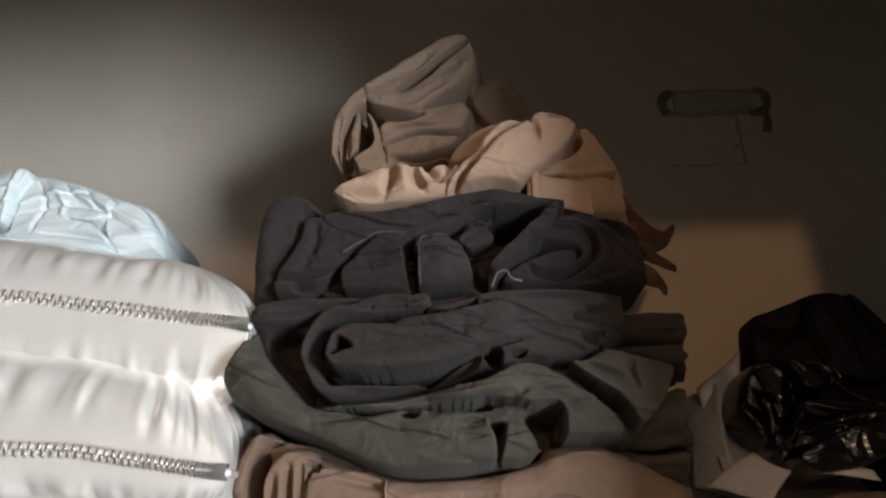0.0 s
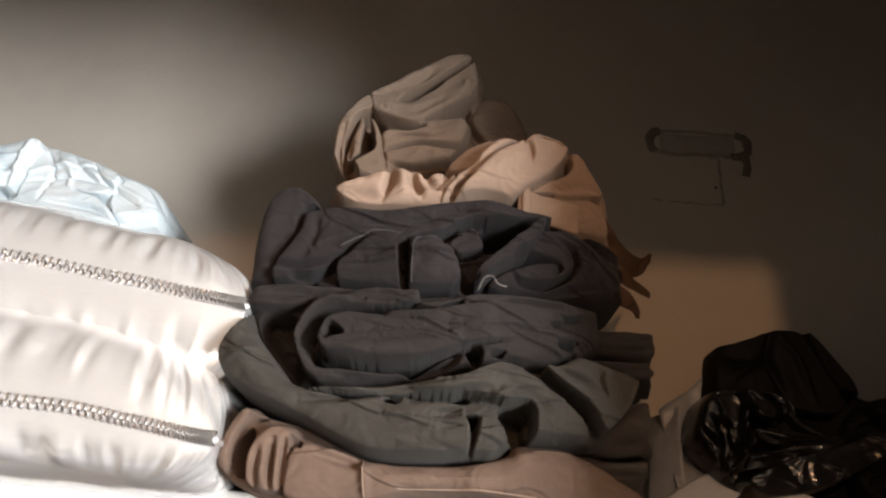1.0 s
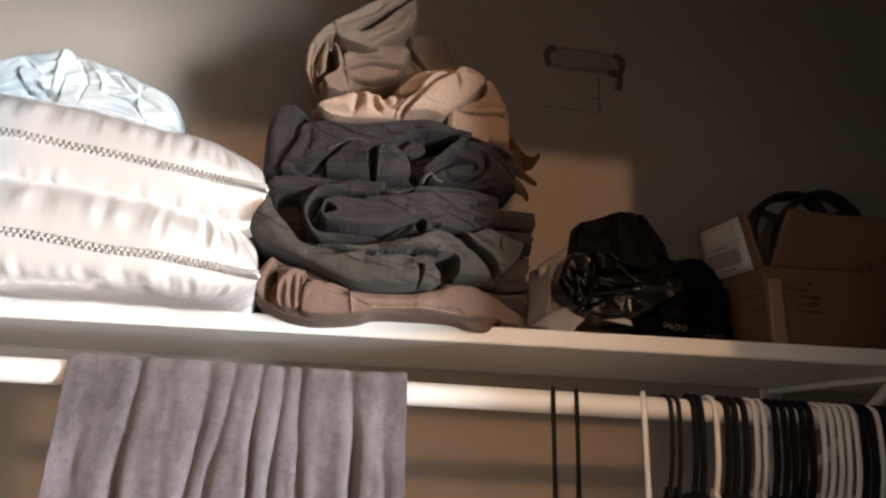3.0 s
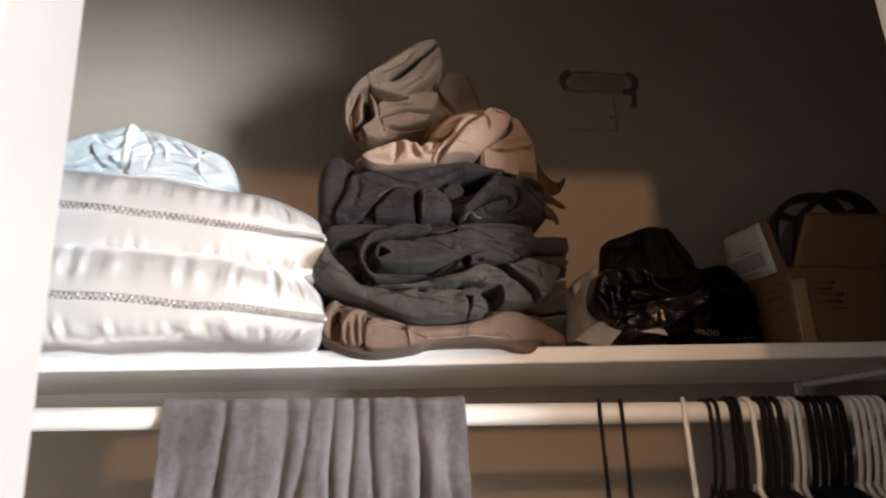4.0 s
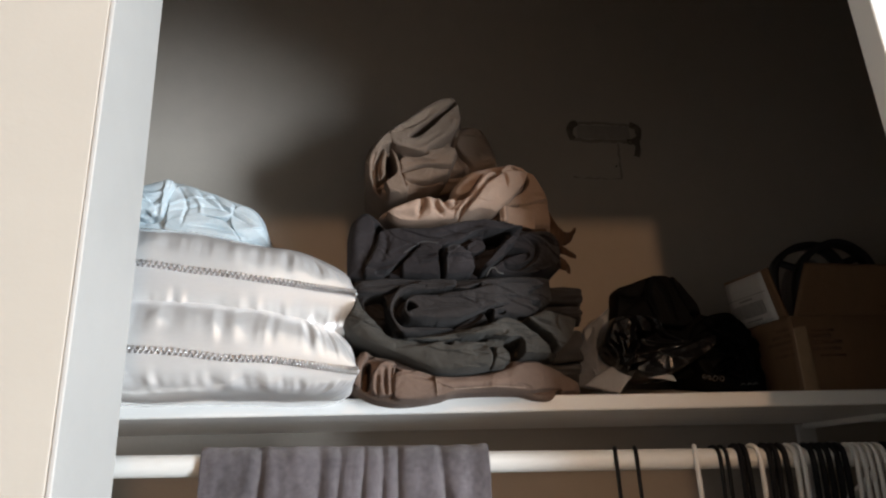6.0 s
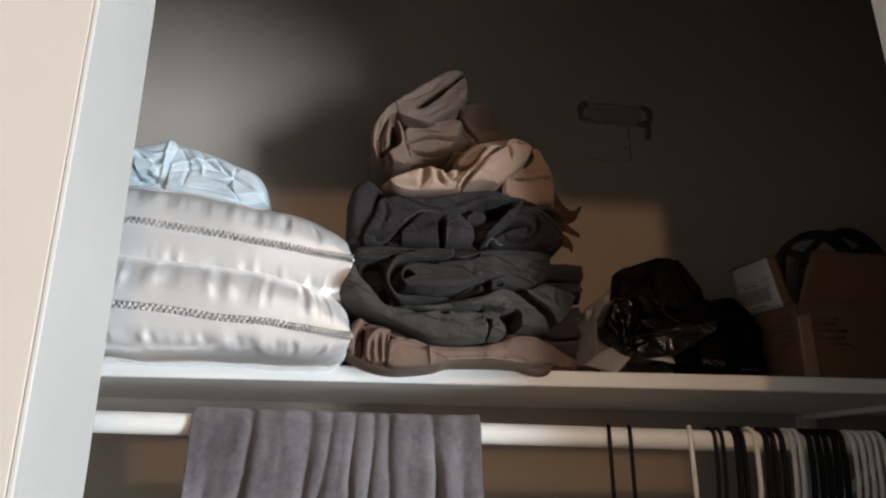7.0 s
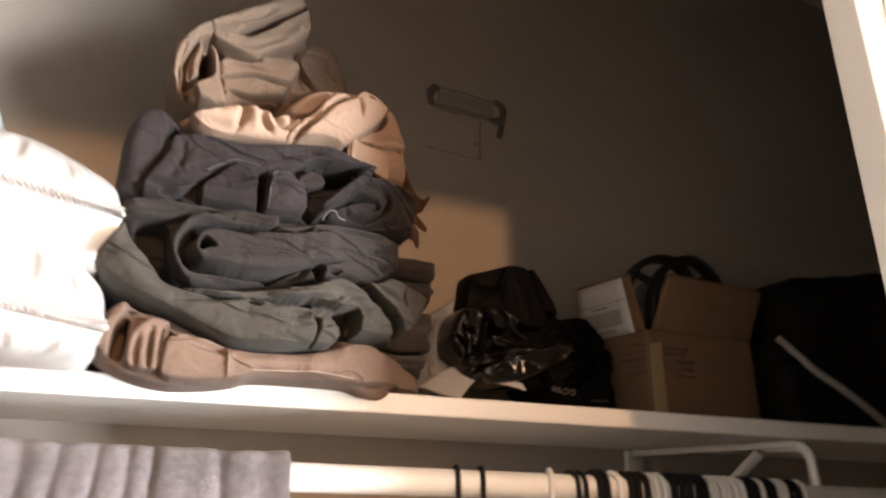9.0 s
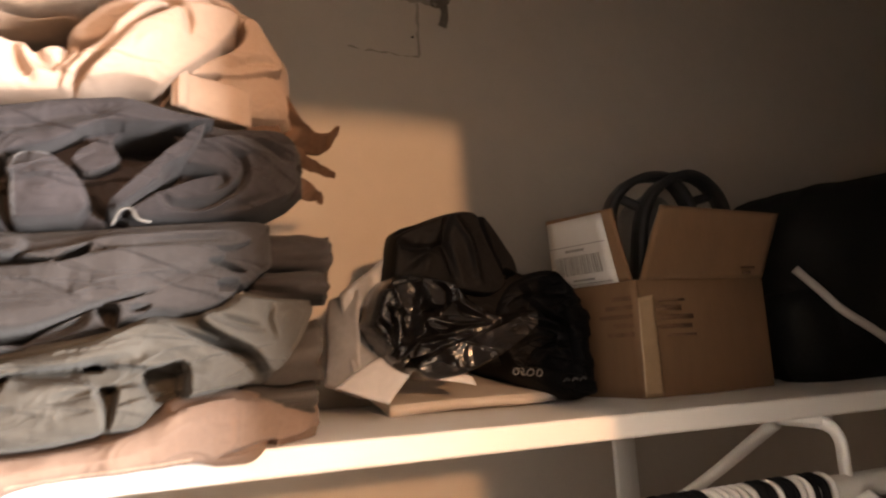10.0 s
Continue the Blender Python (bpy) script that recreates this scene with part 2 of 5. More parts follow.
def seam(cloth, line, mat, owner, radius=0.0007, name="seam"):
    """A stitched seam laid on the front of a cloth along points (x, z)."""
    tree = BVHTree.FromPolygons([v.co.copy() for v in cloth.data.vertices], [tuple(p.vertices) for p in cloth.data.polygons])
    pts = []
    for x, z in spline(line, 30):
        hit = tree.ray_cast(Vector((x, -0.5, z)), Vector((0, 1, 0)))[0]
        if hit is not None:
            pts.append((hit.x, hit.y - 0.0003, hit.z))
    return part(name, tube(pts, radius, 6, 60), mat, owner) if len(pts) > 4 else None


def crumpled(center, radii, seed, amount=0.14, sub=5, scale=3.0, power=2.6, floor=None):
    """A crumpled plastic lump with sharp creases."""
    bm = bmesh.new()
    bmesh.ops.create_icosphere(bm, subdivisions=sub, radius=1)
    for v in bm.verts:
        d = v.co.normalized()
        k = (abs(d.x) ** power + abs(d.y) ** power + abs(d.z) ** power) ** (-1 / power)
        q = d * scale + Vector((seed, seed * 1.7, -seed))
        w = q + 0.6 * noise.noise_vector(q * 0.9)
        h = 1 + amount * (0.5 - 1.6 * abs(noise.noise(w))) + amount * 0.7 * (0.3 - abs(noise.noise(w * 2.3))) + 0.35 * amount * (0.3 - abs(noise.noise(w * 5.1)))
        p = d * k * h
        v.co = Vector((center[0] + p.x * radii[0], center[1] + p.y * radii[1], center[2] + p.z * radii[2]))
        if floor is not None and v.co.z < floor:
            v.co.z = floor + 0.1 * (v.co.z - floor) * 0.1
    return bm


def thing(name, label, category, group="", at=(0, 0, 0)):
    ob = new(name)
    ob.location = at
    ob.empty_display_size = 0.05
    return tagged(ob, label, category, group)


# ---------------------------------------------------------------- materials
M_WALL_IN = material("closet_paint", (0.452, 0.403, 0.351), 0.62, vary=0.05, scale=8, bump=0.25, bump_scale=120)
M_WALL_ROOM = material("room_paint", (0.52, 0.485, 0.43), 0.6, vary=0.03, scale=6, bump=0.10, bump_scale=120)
M_JAMB = material("grey_white_paint", (0.52, 0.51, 0.49), 0.5, vary=0.04, scale=8, bump=0.2, bump_scale=110)
M_TRIM = material("white_gloss_paint", (0.80, 0.80, 0.78), 0.35, vary=0.03, scale=10, bump=0.08, bump_scale=60, spread=0.06)
M_SHELF = material("white_shelf_paint", (0.78, 0.77, 0.75), 0.42, vary=0.05, scale=14, bump=0.12, bump_scale=90, stretch=(0.2, 1, 1), spread=0.08)
# Unseen room surfaces: these tones are set to hold down bounced light.
M_ROOM_FAR = material("low_bounce_paint", (0.15, 0.125, 0.10), 0.7, vary=0.05, scale=6, bump=0.25, bump_scale=120)
M_CEIL = material("ceiling_paint", (0.46, 0.42, 0.37), 0.8, vary=0.03, scale=10, bump=0.3, bump_scale=150)
M_FLOOR = material("floor_wood", (0.14, 0.095, 0.06), 0.45, vary=0.3, scale=10, stretch=(0.15, 2, 1), bump=0.1, bump_scale=60)
M_ROD = material("white_rod_enamel", (0.80, 0.79, 0.76), 0.30, vary=0.03, scale=20, spread=0.05)
M_SATIN = material("silver_satin", (0.97, 0.97, 0.98), 0.20, metal=0.52, vary=0.04, scale=30, bump=0.05, bump_scale=500, stretch=(1, 1, 4), spread=0.04)
M_ZIP = material("zip_metal", (0.80, 0.80, 0.81), 0.22, metal=0.9, vary=0.2, scale=300)
M_ZIPTAPE = material("zip_tape", (0.66, 0.66, 0.67), 0.5, vary=0.25, scale=400)
M_BLUE = material("pale_blue_plastic", (0.47, 0.58, 0.64), 0.42, vary=0.18, scale=110, second=(0.60, 0.66, 0.69), coat=0.1, bump=0.3, bump_scale=160, crease=0.45)
M_TAN = material("tan_twill", (0.205, 0.148, 0.112), 0.9, vary=0.10, scale=60, bump=0.3, bump_scale=900, sheen=0.04, crease=0.22)
M_PINK = material("salmon_cotton", (0.345, 0.240, 0.182), 0.88, vary=0.08, scale=50, bump=0.3, bump_scale=900, sheen=0.04, crease=0.2)
M_NAVY = material("faded_navy_cotton", (0.0245, 0.0206, 0.0214), 0.92, vary=0.25, scale=60, bump=0.4, bump_scale=900, sheen=0.04, crease=0.3)
M_CHAR = material("charcoal_cotton", (0.0285, 0.0244, 0.0235), 0.9, vary=0.2, scale=60, bump=0.4, bump_scale=900, sheen=0.04, crease=0.25)
M_GREY = material("grey_green_cotton", (0.0525, 0.0475, 0.0410), 0.9, vary=0.16, scale=60, bump=0.35, bump_scale=900, sheen=0.04, crease=0.22)
M_BROWN = material("brown_cotton", (0.155, 0.104, 0.080), 0.9, vary=0.12, scale=60, bump=0.35, bump_scale=900, sheen=0.04, crease=0.22)
M_CUFF = material("worn_tan_lining", (0.115, 0.066, 0.043), 0.9, vary=0.25, scale=80, bump=0.4, bump_scale=800)
# Near-black brown for the legs' insides: their shade is put into the colour.
M_LEG_SHADE = material("leg_inside_shade", (0.034, 0.027, 0.022), 0.92, vary=0.25, scale=80, bump=0.4, bump_scale=800)
M_SEAM = material("thread", (0.30, 0.215, 0.16), 0.8, vary=0.1, scale=200)
M_SEAM_DARK = material("grey_thread", (0.055, 0.052, 0.052), 0.85, vary=0.2, scale=300)
M_TOWEL = material("lavender_grey_terry", (0.130, 0.114, 0.124), 0.95, vary=0.48, scale=45, bump=1.0, bump_scale=700, sheen=0.35, dist=0.003, crease=0.35)
M_BLACKBAG = material("black_polythene", (0.006, 0.006, 0.007), 0.21, vary=0.3, scale=40, bump=0.15, bump_scale=45, spread=0.05, dist=0.004, crease=0.4)
M_BLACKMATT = material("matt_black_film", (0.0045, 0.0045, 0.005), 0.55, vary=0.3, scale=40, bump=0.3, bump_scale=50)
M_WHITEBAG = material("white_polythene", (0.42, 0.42, 0.43), 0.45, vary=0.12, scale=30, bump=0.4, bump_scale=70)
M_GREYFILM = material("darker_lining_film", (0.21, 0.21, 0.22), 0.4, vary=0.2, scale=40, bump=0.4, bump_scale=70)
M_PAPER = material("cream_paper", (0.42, 0.38, 0.34), 0.75, vary=0.06, scale=30, bump=0.2, bump_scale=200)
M_CARD = material("corrugated_card", (0.185, 0.103, 0.055), 0.82, vary=0.10, scale=25, bump=0.25, bump_scale=250, stretch=(1, 1, 0.3))
M_LABEL = material("white_label", (0.58, 0.57, 0.55), 0.5, vary=0.02, scale=20)
M_INK = material("grey_ink", (0.27, 0.26, 0.25), 0.8, vary=0.3, scale=150)
M_PRINT = material("brown_print", (0.15, 0.080, 0.045), 0.85, vary=0.4, scale=200)
# Lighter than the card: the corner's highlight put into a colour.
M_CORNER_GLINT = material("corner_glint_film", (0.40, 0.27, 0.165), 0.25, vary=0.12, scale=40, coat=0.5)
M_BAND = material("black_webbing", (0.014, 0.014, 0.015), 0.55, vary=0.2, scale=80)
M_GREYPLASTIC = material("dull_grey_plastic", (0.12, 0.115, 0.11), 0.4, vary=0.1, scale=40)
M_CASE = material("black_nylon", (0.008, 0.008, 0.008), 0.7, vary=0.3, scale=60, bump=0.3, bump_scale=500)
M_PIPING = material("off_white_piping", (0.36, 0.34, 0.31), 0.5, vary=0.1, scale=60)
M_HANGW = material("white_hanger_plastic", (0.72, 0.71, 0.69), 0.35, vary=0.04, scale=40)
M_HANGB = material("black_hanger_plastic", (0.008, 0.008, 0.008), 0.5, vary=0.2, scale=40)
M_GARM = material("black_jersey", (0.010, 0.010, 0.011), 0.9, vary=0.3, scale=60, bump=0.3, bump_scale=600)
M_RED = material("dark_red_jersey", (0.10, 0.018, 0.02), 0.9, vary=0.3, scale=60, bump=0.3, bump_scale=600)
M_DIRT = material("dark_putty", (0.16, 0.137, 0.115), 0.9, vary=0.35, scale=60, bump=0.5, bump_scale=150)
M_PUTTY = material("patching_plaster", (0.36, 0.325, 0.285), 0.75, vary=0.10, scale=30, bump=0.5, bump_scale=90)
M_FAINT = material("dusty_putty", (0.29, 0.26, 0.225), 0.9, vary=0.2, scale=60, bump=0.4, bump_scale=150)
M_DIMPRINT = material("dim_grey_print", (0.10, 0.099, 0.097), 0.5, vary=0.3, scale=90)
M_HOLE_SHADE = material("painted_hole_shade", (0.05, 0.045, 0.04), 0.9, vary=0.2, scale=60)
# the satin's weave spreads its shine along the cushion
sat = M_SATIN.node_tree
tan_dir = sat.nodes.new("ShaderNodeTangent")
tan_dir.direction_type, tan_dir.axis = "RADIAL", "Z"
sat.nodes["Principled BSDF"].inputs["Anisotropic"].default_value = 0.45
sat.links.new(tan_dir.outputs["Tangent"], sat.nodes["Principled BSDF"].inputs["Tangent"])
for m in (M_TAN, M_PINK, M_NAVY, M_CHAR, M_GREY, M_BROWN, M_CUFF, M_BLACKMATT, M_CASE, M_GARM, M_RED, M_TOWEL, M_HANGB):
    m.node_tree.nodes["Principled BSDF"].inputs["Specular IOR Level"].default_value = 0.15
M_BLACKMATT.node_tree.nodes["Principled BSDF"].inputs["Specular IOR Level"].default_value = 0.06

# ---------------------------------------------------------------- structure
S_SLOPE, S_YAW = -0.0174, -0.0425


def shelf_z(x):
    """Height of the shelf's top, sloped down to the right to fit the camera's view."""
    return 1.7445 + S_SLOPE * (x - 0.272)


def shelf_y(x):
    """The shelf's front edge."""
    return 0.038 + S_YAW * (x - 0.272)


def wall(name, label, *b, mat):
    ob = part(name, box(*b), mat, smooth=False)
    return tagged(ob, label, "wall", kind="structure")


Y_BACK, X_L, X_R, Z_TOP = 0.42, -1.00, 2.30, 3.10
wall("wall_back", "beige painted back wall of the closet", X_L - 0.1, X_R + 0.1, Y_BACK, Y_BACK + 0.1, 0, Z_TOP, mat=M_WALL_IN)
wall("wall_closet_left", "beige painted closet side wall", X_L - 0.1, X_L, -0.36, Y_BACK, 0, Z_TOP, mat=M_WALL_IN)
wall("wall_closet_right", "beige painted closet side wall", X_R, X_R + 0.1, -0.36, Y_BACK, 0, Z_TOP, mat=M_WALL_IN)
OPEN_L, OPEN_R, HEAD = -0.377, 1.36, 2.215


def front_wall_mesh(x0, x1, z0, z1):
    return box(x0, x1, -0.486, -0.36, z0, z1, 0.0015, 2)


tagged(part("wall_front_left", front_wall_mesh(-2.2, OPEN_L, 0, Z_TOP), M_WALL_ROOM, smooth=False), "cream painted plaster wall beside the closet opening", "wall", kind="structure")
tagged(part("closet_jamb", box(OPEN_L, OPEN_L + 0.004, -0.4864, -0.3615, 0.0, HEAD, 0.001), M_JAMB, smooth=False), "grey-white painted side of the closet opening", "jamb", kind="structure")
tagged(part("wall_front_right", front_wall_mesh(OPEN_R, 3.2, 0, Z_TOP), M_WALL_ROOM, smooth=False), "cream painted plaster wall beside the closet opening", "wall", kind="structure")
tagged(part("wall_header", front_wall_mesh(OPEN_L, OPEN_R, HEAD, Z_TOP), M_WALL_ROOM, smooth=False), "cream painted plaster over the closet opening", "wall", kind="structure")
# Ceiling and floor are out of view, toned down to limit bounced light.
tagged(part("ceiling", box(-2.3, 3.3, -4.8, 0.52, Z_TOP, Z_TOP + 0.1), M_CEIL, smooth=False), "unseen ceiling, dulled to limit bounced light", "ceiling", kind="structure")
tagged(part("floor", box(-2.3, 3.3, -4.8, 0.52, -0.1, 0), M_FLOOR, smooth=False), "unseen brown wooden floor, darkened to limit bounced light", "floor", kind="structure")
# Room walls out of view, added to close the room, dark against bounce.
wall("wall_room_left", "unseen room wall, dark brown to limit bounced light", -2.3, -2.2, -4.7, -0.36, 0, Z_TOP, mat=M_ROOM_FAR)
wall("wall_room_back", "unseen room wall, dark brown to limit bounced light", -2.3, 3.3, -4.8, -4.7, 0, Z_TOP, mat=M_ROOM_FAR)
# right wall of the room with the window opening
WY0, WY1, WZ0, WZ1 = -4.30, -2.64, 0.21, 1.69
wall("wall_room_right", "unseen room wall, dark brown to limit bounced light", 3.2, 3.3, WY1, -0.36, 0, Z_TOP, mat=M_ROOM_FAR)
wall("wall_room_right_end", "unseen room wall, dark brown to limit bounced light", 3.2, 3.3, -4.7, WY0, 0, Z_TOP, mat=M_ROOM_FAR)
wall("wall_room_right_below", "unseen room wall, dark brown to limit bounced light", 3.2, 3.3, WY0, WY1, 0, WZ0, mat=M_ROOM_FAR)
wall("wall_room_right_above", "unseen room wall, dark brown to limit bounced light", 3.2, 3.3, WY0, WY1, WZ1, Z_TOP, mat=M_ROOM_FAR)
win = tagged(new("window_1"), "white framed window", "window", kind="structure")
for b in ((3.22, 3.28, WY0, WY0 + 0.05, WZ0, WZ1), (3.22, 3.28, WY1 - 0.05, WY1, WZ0, WZ1),
          (3.22, 3.28, WY0 + 0.05, WY1 - 0.05, WZ0, WZ0 + 0.05), (3.22, 3.28, WY0 + 0.05, WY1 - 0.05, WZ1 - 0.05, WZ1)):
    part("window_frame", box(*b, 0.004), M_TRIM, win)

# shelf with its white front edge
sh = bmesh.new()
lip = [bmesh.ops.create_cube(sh, size=1)]
for v in sh.verts:
    x = X_L + 0.002 if v.co.x < 0 else X_R - 0.002
    y = shelf_y(x) if v.co.y < 0 else Y_BACK - 0.002
    v.co = Vector((x, y, shelf_z(x) - (0.0245 if v.co.z < 0 else 0)))
bmesh.ops.bevel(sh, geom=sh.edges[:], offset=0.003, segments=2, profile=0.5, affect="EDGES")
tagged(part("closet_shelf", sh, M_SHELF, smooth=False), "long white painted wooden closet shelf", "shelf", kind="structure")

# sliding door, pushed to the right inside the opening
door = tagged(new("door_1"), "white panelled sliding closet door, pushed open", "door", kind="structure")
part("door_panel", box(0.438, 1.34, -0.398, -0.366, 0.02, HEAD - 0.005, 0.002), M_TRIM, door, smooth=False)
for nm, b in (("panel_moulding", (0.481, 0.494, -0.408, -0.3975, 0.2, 2.16)), ("panel_moulding", (1.28, 1.293, -0.408, -0.3975, 0.2, 2.16)),
              ("panel_moulding", (0.494, 1.28, -0.408, -0.3975, 2.147, 2.16)), ("panel_moulding", (0.494, 1.28, -0.408, -0.3975, 0.2, 0.213))):
    part(nm, box(*b, 0.004, 4), M_TRIM, door, smooth=False)

# bulb fitting on the room's ceiling
fit_lamp = thing("ceiling_lamp", "white pendant lamp holder with a bare bulb", "lamp", at=(0.18, -2.5, Z_TOP))
bm = bmesh.new()
bmesh.ops.create_cone(bm, cap_ends=True, segments=32, radius1=0.06, radius2=0.09, depth=0.05, matrix=pose(0, 0, -0.026))
part("rose", bm, M_TRIM, fit_lamp)
bm = bmesh.new()
bmesh.ops.create_cone(bm, cap_ends=True, segments=24, radius1=0.022, radius2=0.025, depth=0.08, matrix=pose(0, 0, -0.70))
part("socket", bm, M_TRIM, fit_lamp)
part("cord", tube([(0, 0, -0.05), (0, 0, -0.25), (0, 0, -0.66)], 0.004, 8, 10), M_TRIM, fit_lamp)

# mended place in the back wall: a slot over a square of new plaster
mend = tagged(new("wall_mend"), "roughly mended rectangle in the closet wall, with a dark slot above it", "wall patch", kind="structure")
yw = Y_BACK


def wall_smear(name, points, radius, mat, seed):
    """An uneven line of putty pressed on the wall."""
    bm = tube([(x, yw + 0.001, z) for x, z in points], radius, 10, 60)
    for v in bm.verts:
        k = noise.noise(Vector((v.co.x * 55, v.co.z * 55, seed)))
        v.co.y = yw + 0.001 + (v.co.y - yw - 0.001) * (0.45 + 0.35 * k)
        v.co.z += 0.0035 * noise.noise(Vector((v.co.x * 70, seed, v.co.z * 70)))
        v.co.x += 0.0030 * noise.noise(Vector((seed, v.co.x * 60, v.co.z * 60)))
    return part(name, bm, mat, mend)


part("slot_cover", box(0.374, 0.506, yw - 0.005, yw + 0.001, 2.397, 2.430, 0.0045, 4), M_PUTTY, mend)
wall_smear("putty_joint", [(0.362, 2.395), (0.356, 2.412), (0.362, 2.432), (0.376, 2.438)], 0.0085, M_DIRT, 1.0)
wall_smear("putty_joint", [(0.376, 2.438), (0.42, 2.440), (0.47, 2.437), (0.512, 2.437)], 0.0045, M_FAINT, 2.0)
wall_smear("putty_joint", [(0.362, 2.394), (0.40, 2.390), (0.45, 2.391), (0.508, 2.389)], 0.0050, M_FAINT, 3.0)
wall_smear("putty_joint", [(0.510, 2.437), (0.528, 2.430), (0.530, 2.405), (0.516, 2.392), (0.500, 2.391)], 0.0085, M_DIRT, 4.0)
wall_smear("putty_joint", [(0.520, 2.395), (0.524, 2.375), (0.519, 2.350)], 0.0080, M_DIRT, 5.0)
wall_smear("putty_joint", [(0.476, 2.388), (0.473, 2.350), (0.472, 2.292)], 0.0034, M_FAINT, 6.0)
wall_smear("putty_joint", [(0.352, 2.294), (0.40, 2.291), (0.472, 2.290)], 0.0026, M_FAINT, 7.0)
# No hole is cut: a small dark block carries its shade as colour.
part("screw_hole", box(0.460, 0.464, yw - 0.0042, yw + 0.001, 2.322, 2.325, 0.0008), M_HOLE_SHADE, mend)

# ---------------------------------------------------------------- rod and its bracket
ROD_A, ROD_B = (X_L + 0.003, 0.022, 1.681), (X_R - 0.003, 0.004, 1.5866)


def rod_at(x):
    u = (x - ROD_A[0]) / (ROD_B[0] - ROD_A[0])
    return Vector(ROD_A).lerp(Vector(ROD_B), u)


ROD_R = 0.0148
rod = tagged(part("closet_rod", tube([ROD_A, rod_at(0), rod_at(0.6), ROD_B], ROD_R, 24, 40), M_ROD), "white enamelled closet rod under the shelf", "closet rod")
br = thing("shelf_bracket", "white painted metal shelf and rod bracket with a diagonal brace", "bracket", at=(0.807, 0.3, 1.70))
bx, bz = 0.0, shelf_z(0.807) - 0.0247 - 1.70
BR_T = 0.011


def br_box(name, x0, x1, y0, y1, z0, z1):
    return part(name, box(x0, x1, y0, y1, z0, z1, 0.003), M_TRIM, br)


br_box("wall_plate", -0.022, 0.022, 0.108, 0.1185, bz - 0.24, bz - 0.002)
br_box("top_arm", -0.013, 0.013, -0.27, 0.106, bz - 0.012, bz - 0.001)
part("brace", tube([(0, 0.106, bz - 0.20), (0, -0.045, bz - 0.118), (0, -0.195, bz - 0.016)], 0.0100, 12, 20, 0.7), M_TRIM, br)
part("rod_hook", tube([(0, -0.20, bz - 0.008), (0, -0.262, bz - 0.010), (0, -0.283, bz - 0.026), (0, -0.285, bz - 0.06), (0, -0.287, bz - 0.085),
                       (0, -0.300, bz - 0.098), (0, -0.318, bz - 0.088)], 0.0115, 14, 50, 0.6), M_TRIM, br)

# ---------------------------------------------------------------- folded trousers on the shelf
def trousers(name, label, mat, cloth, yf, yb, seed, **kw):
    ob = thing(name, label, "trousers", "folded trousers in the pile")
    cloth.build("folded_cloth", mat, ob, yf, yb, seed, **kw)
    return ob


def strip(points, wide, thick, seed, n=36, m=8, rough=0.004, scale=25, taper=0.0):
    """A bent strip of cloth along a line, spread by the vector wide."""
    c = spline(points, n)
    g = np.zeros((n, m, 3))
    wide = np.array(wide, float)
    for i in range(n):
        for j, u in enumerate(np.linspace(-0.5, 0.5, m)):
            p = c[i] + wide * u * (1 - taper * (i / (n - 1)) ** 1.5)
            h = noise.noise(Vector(p * scale) + Vector((seed, seed, 0)))
            g[i, j] = p + np.array((0.3, 1.0, 0.6)) * rough * h
    return sheet(g, thick)


def leg_end(ob, name, center, radius, tall, turn, mat, seed, depth=0.06, label=""):
    """The open end of a flattened trouser leg, pointing to the right."""
    rows, cols = 14, 40
    g = np.zeros((rows, cols, 3))
    for i, s in enumerate(np.linspace(0, 1, rows)):
        for j, a in enumerate(np.linspace(0, 2 * math.pi, cols)):
            k = 1 + 0.30 * noise.noise(Vector((math.cos(a) * 2.2, math.sin(a) * 2.2, seed + s * 1.5)))
            y, z = radius * math.cos(a) * k, tall * math.sin(a) * k * (1 + 0.25 * noise.noise(Vector((math.cos(a) * 2, seed, s * 2))))
            x = -depth + depth * s + 0.006 * noise.noise(Vector((math.cos(a) * 2, math.sin(a) * 2, seed * 3)))
            g[i, j] = Vector(center) + pose(0, 0, 0, 0, 0, turn).to_3x3() @ Vector((x, y, z))
    return part(name, sheet(g, 0.003), mat, ob, label)


brown_cloth = Cloth([(-0.175, 1.766), (-0.172, 1.788), (-0.166, 1.803), (-0.154, 1.812), (-0.140, 1.805), (-0.115, 1.800), (-0.081, 1.786), (-0.050, 1.774), (-0.009, 1.773), (0.030, 1.777), (0.056, 1.784), (0.068, 1.794), (0.108, 1.799), (0.127, 1.795), (0.157, 1.789), (0.195, 1.783), (0.208, 1.768)],
    [(-0.175, 1.762), (-0.165, 1.754), (-0.137, 1.741), (-0.106, 1.735), (-0.073, 1.736), (-0.043, 1.740), (-0.021, 1.746), (0.025, 1.747), (0.080, 1.745), (0.107, 1.738), (0.155, 1.734), (0.195, 1.740), (0.207, 1.756)])
brown_cloth.flap([(-0.170, 1.759), (-0.169, 1.785), (-0.154, 1.809), (-0.145, 1.805), (-0.160, 1.783), (-0.160, 1.755)], 0.014, 0.006)
brown_cloth.flap([(-0.145, 1.746), (-0.145, 1.772), (-0.133, 1.792), (-0.113, 1.796), (-0.109, 1.786), (-0.114, 1.771), (-0.114, 1.743)], 0.019, 0.008)
brown_cloth.flap([(-0.117, 1.743), (-0.111, 1.783), (-0.068, 1.775), (-0.051, 1.768), (0.030, 1.772), (0.051, 1.781), (0.099, 1.794), (0.145, 1.786), (0.189, 1.775), (0.187, 1.753), (0.144, 1.750), (0.099, 1.749), (0.021, 1.746), (-0.045, 1.739), (-0.105, 1.737)], 0.013, 0.008)
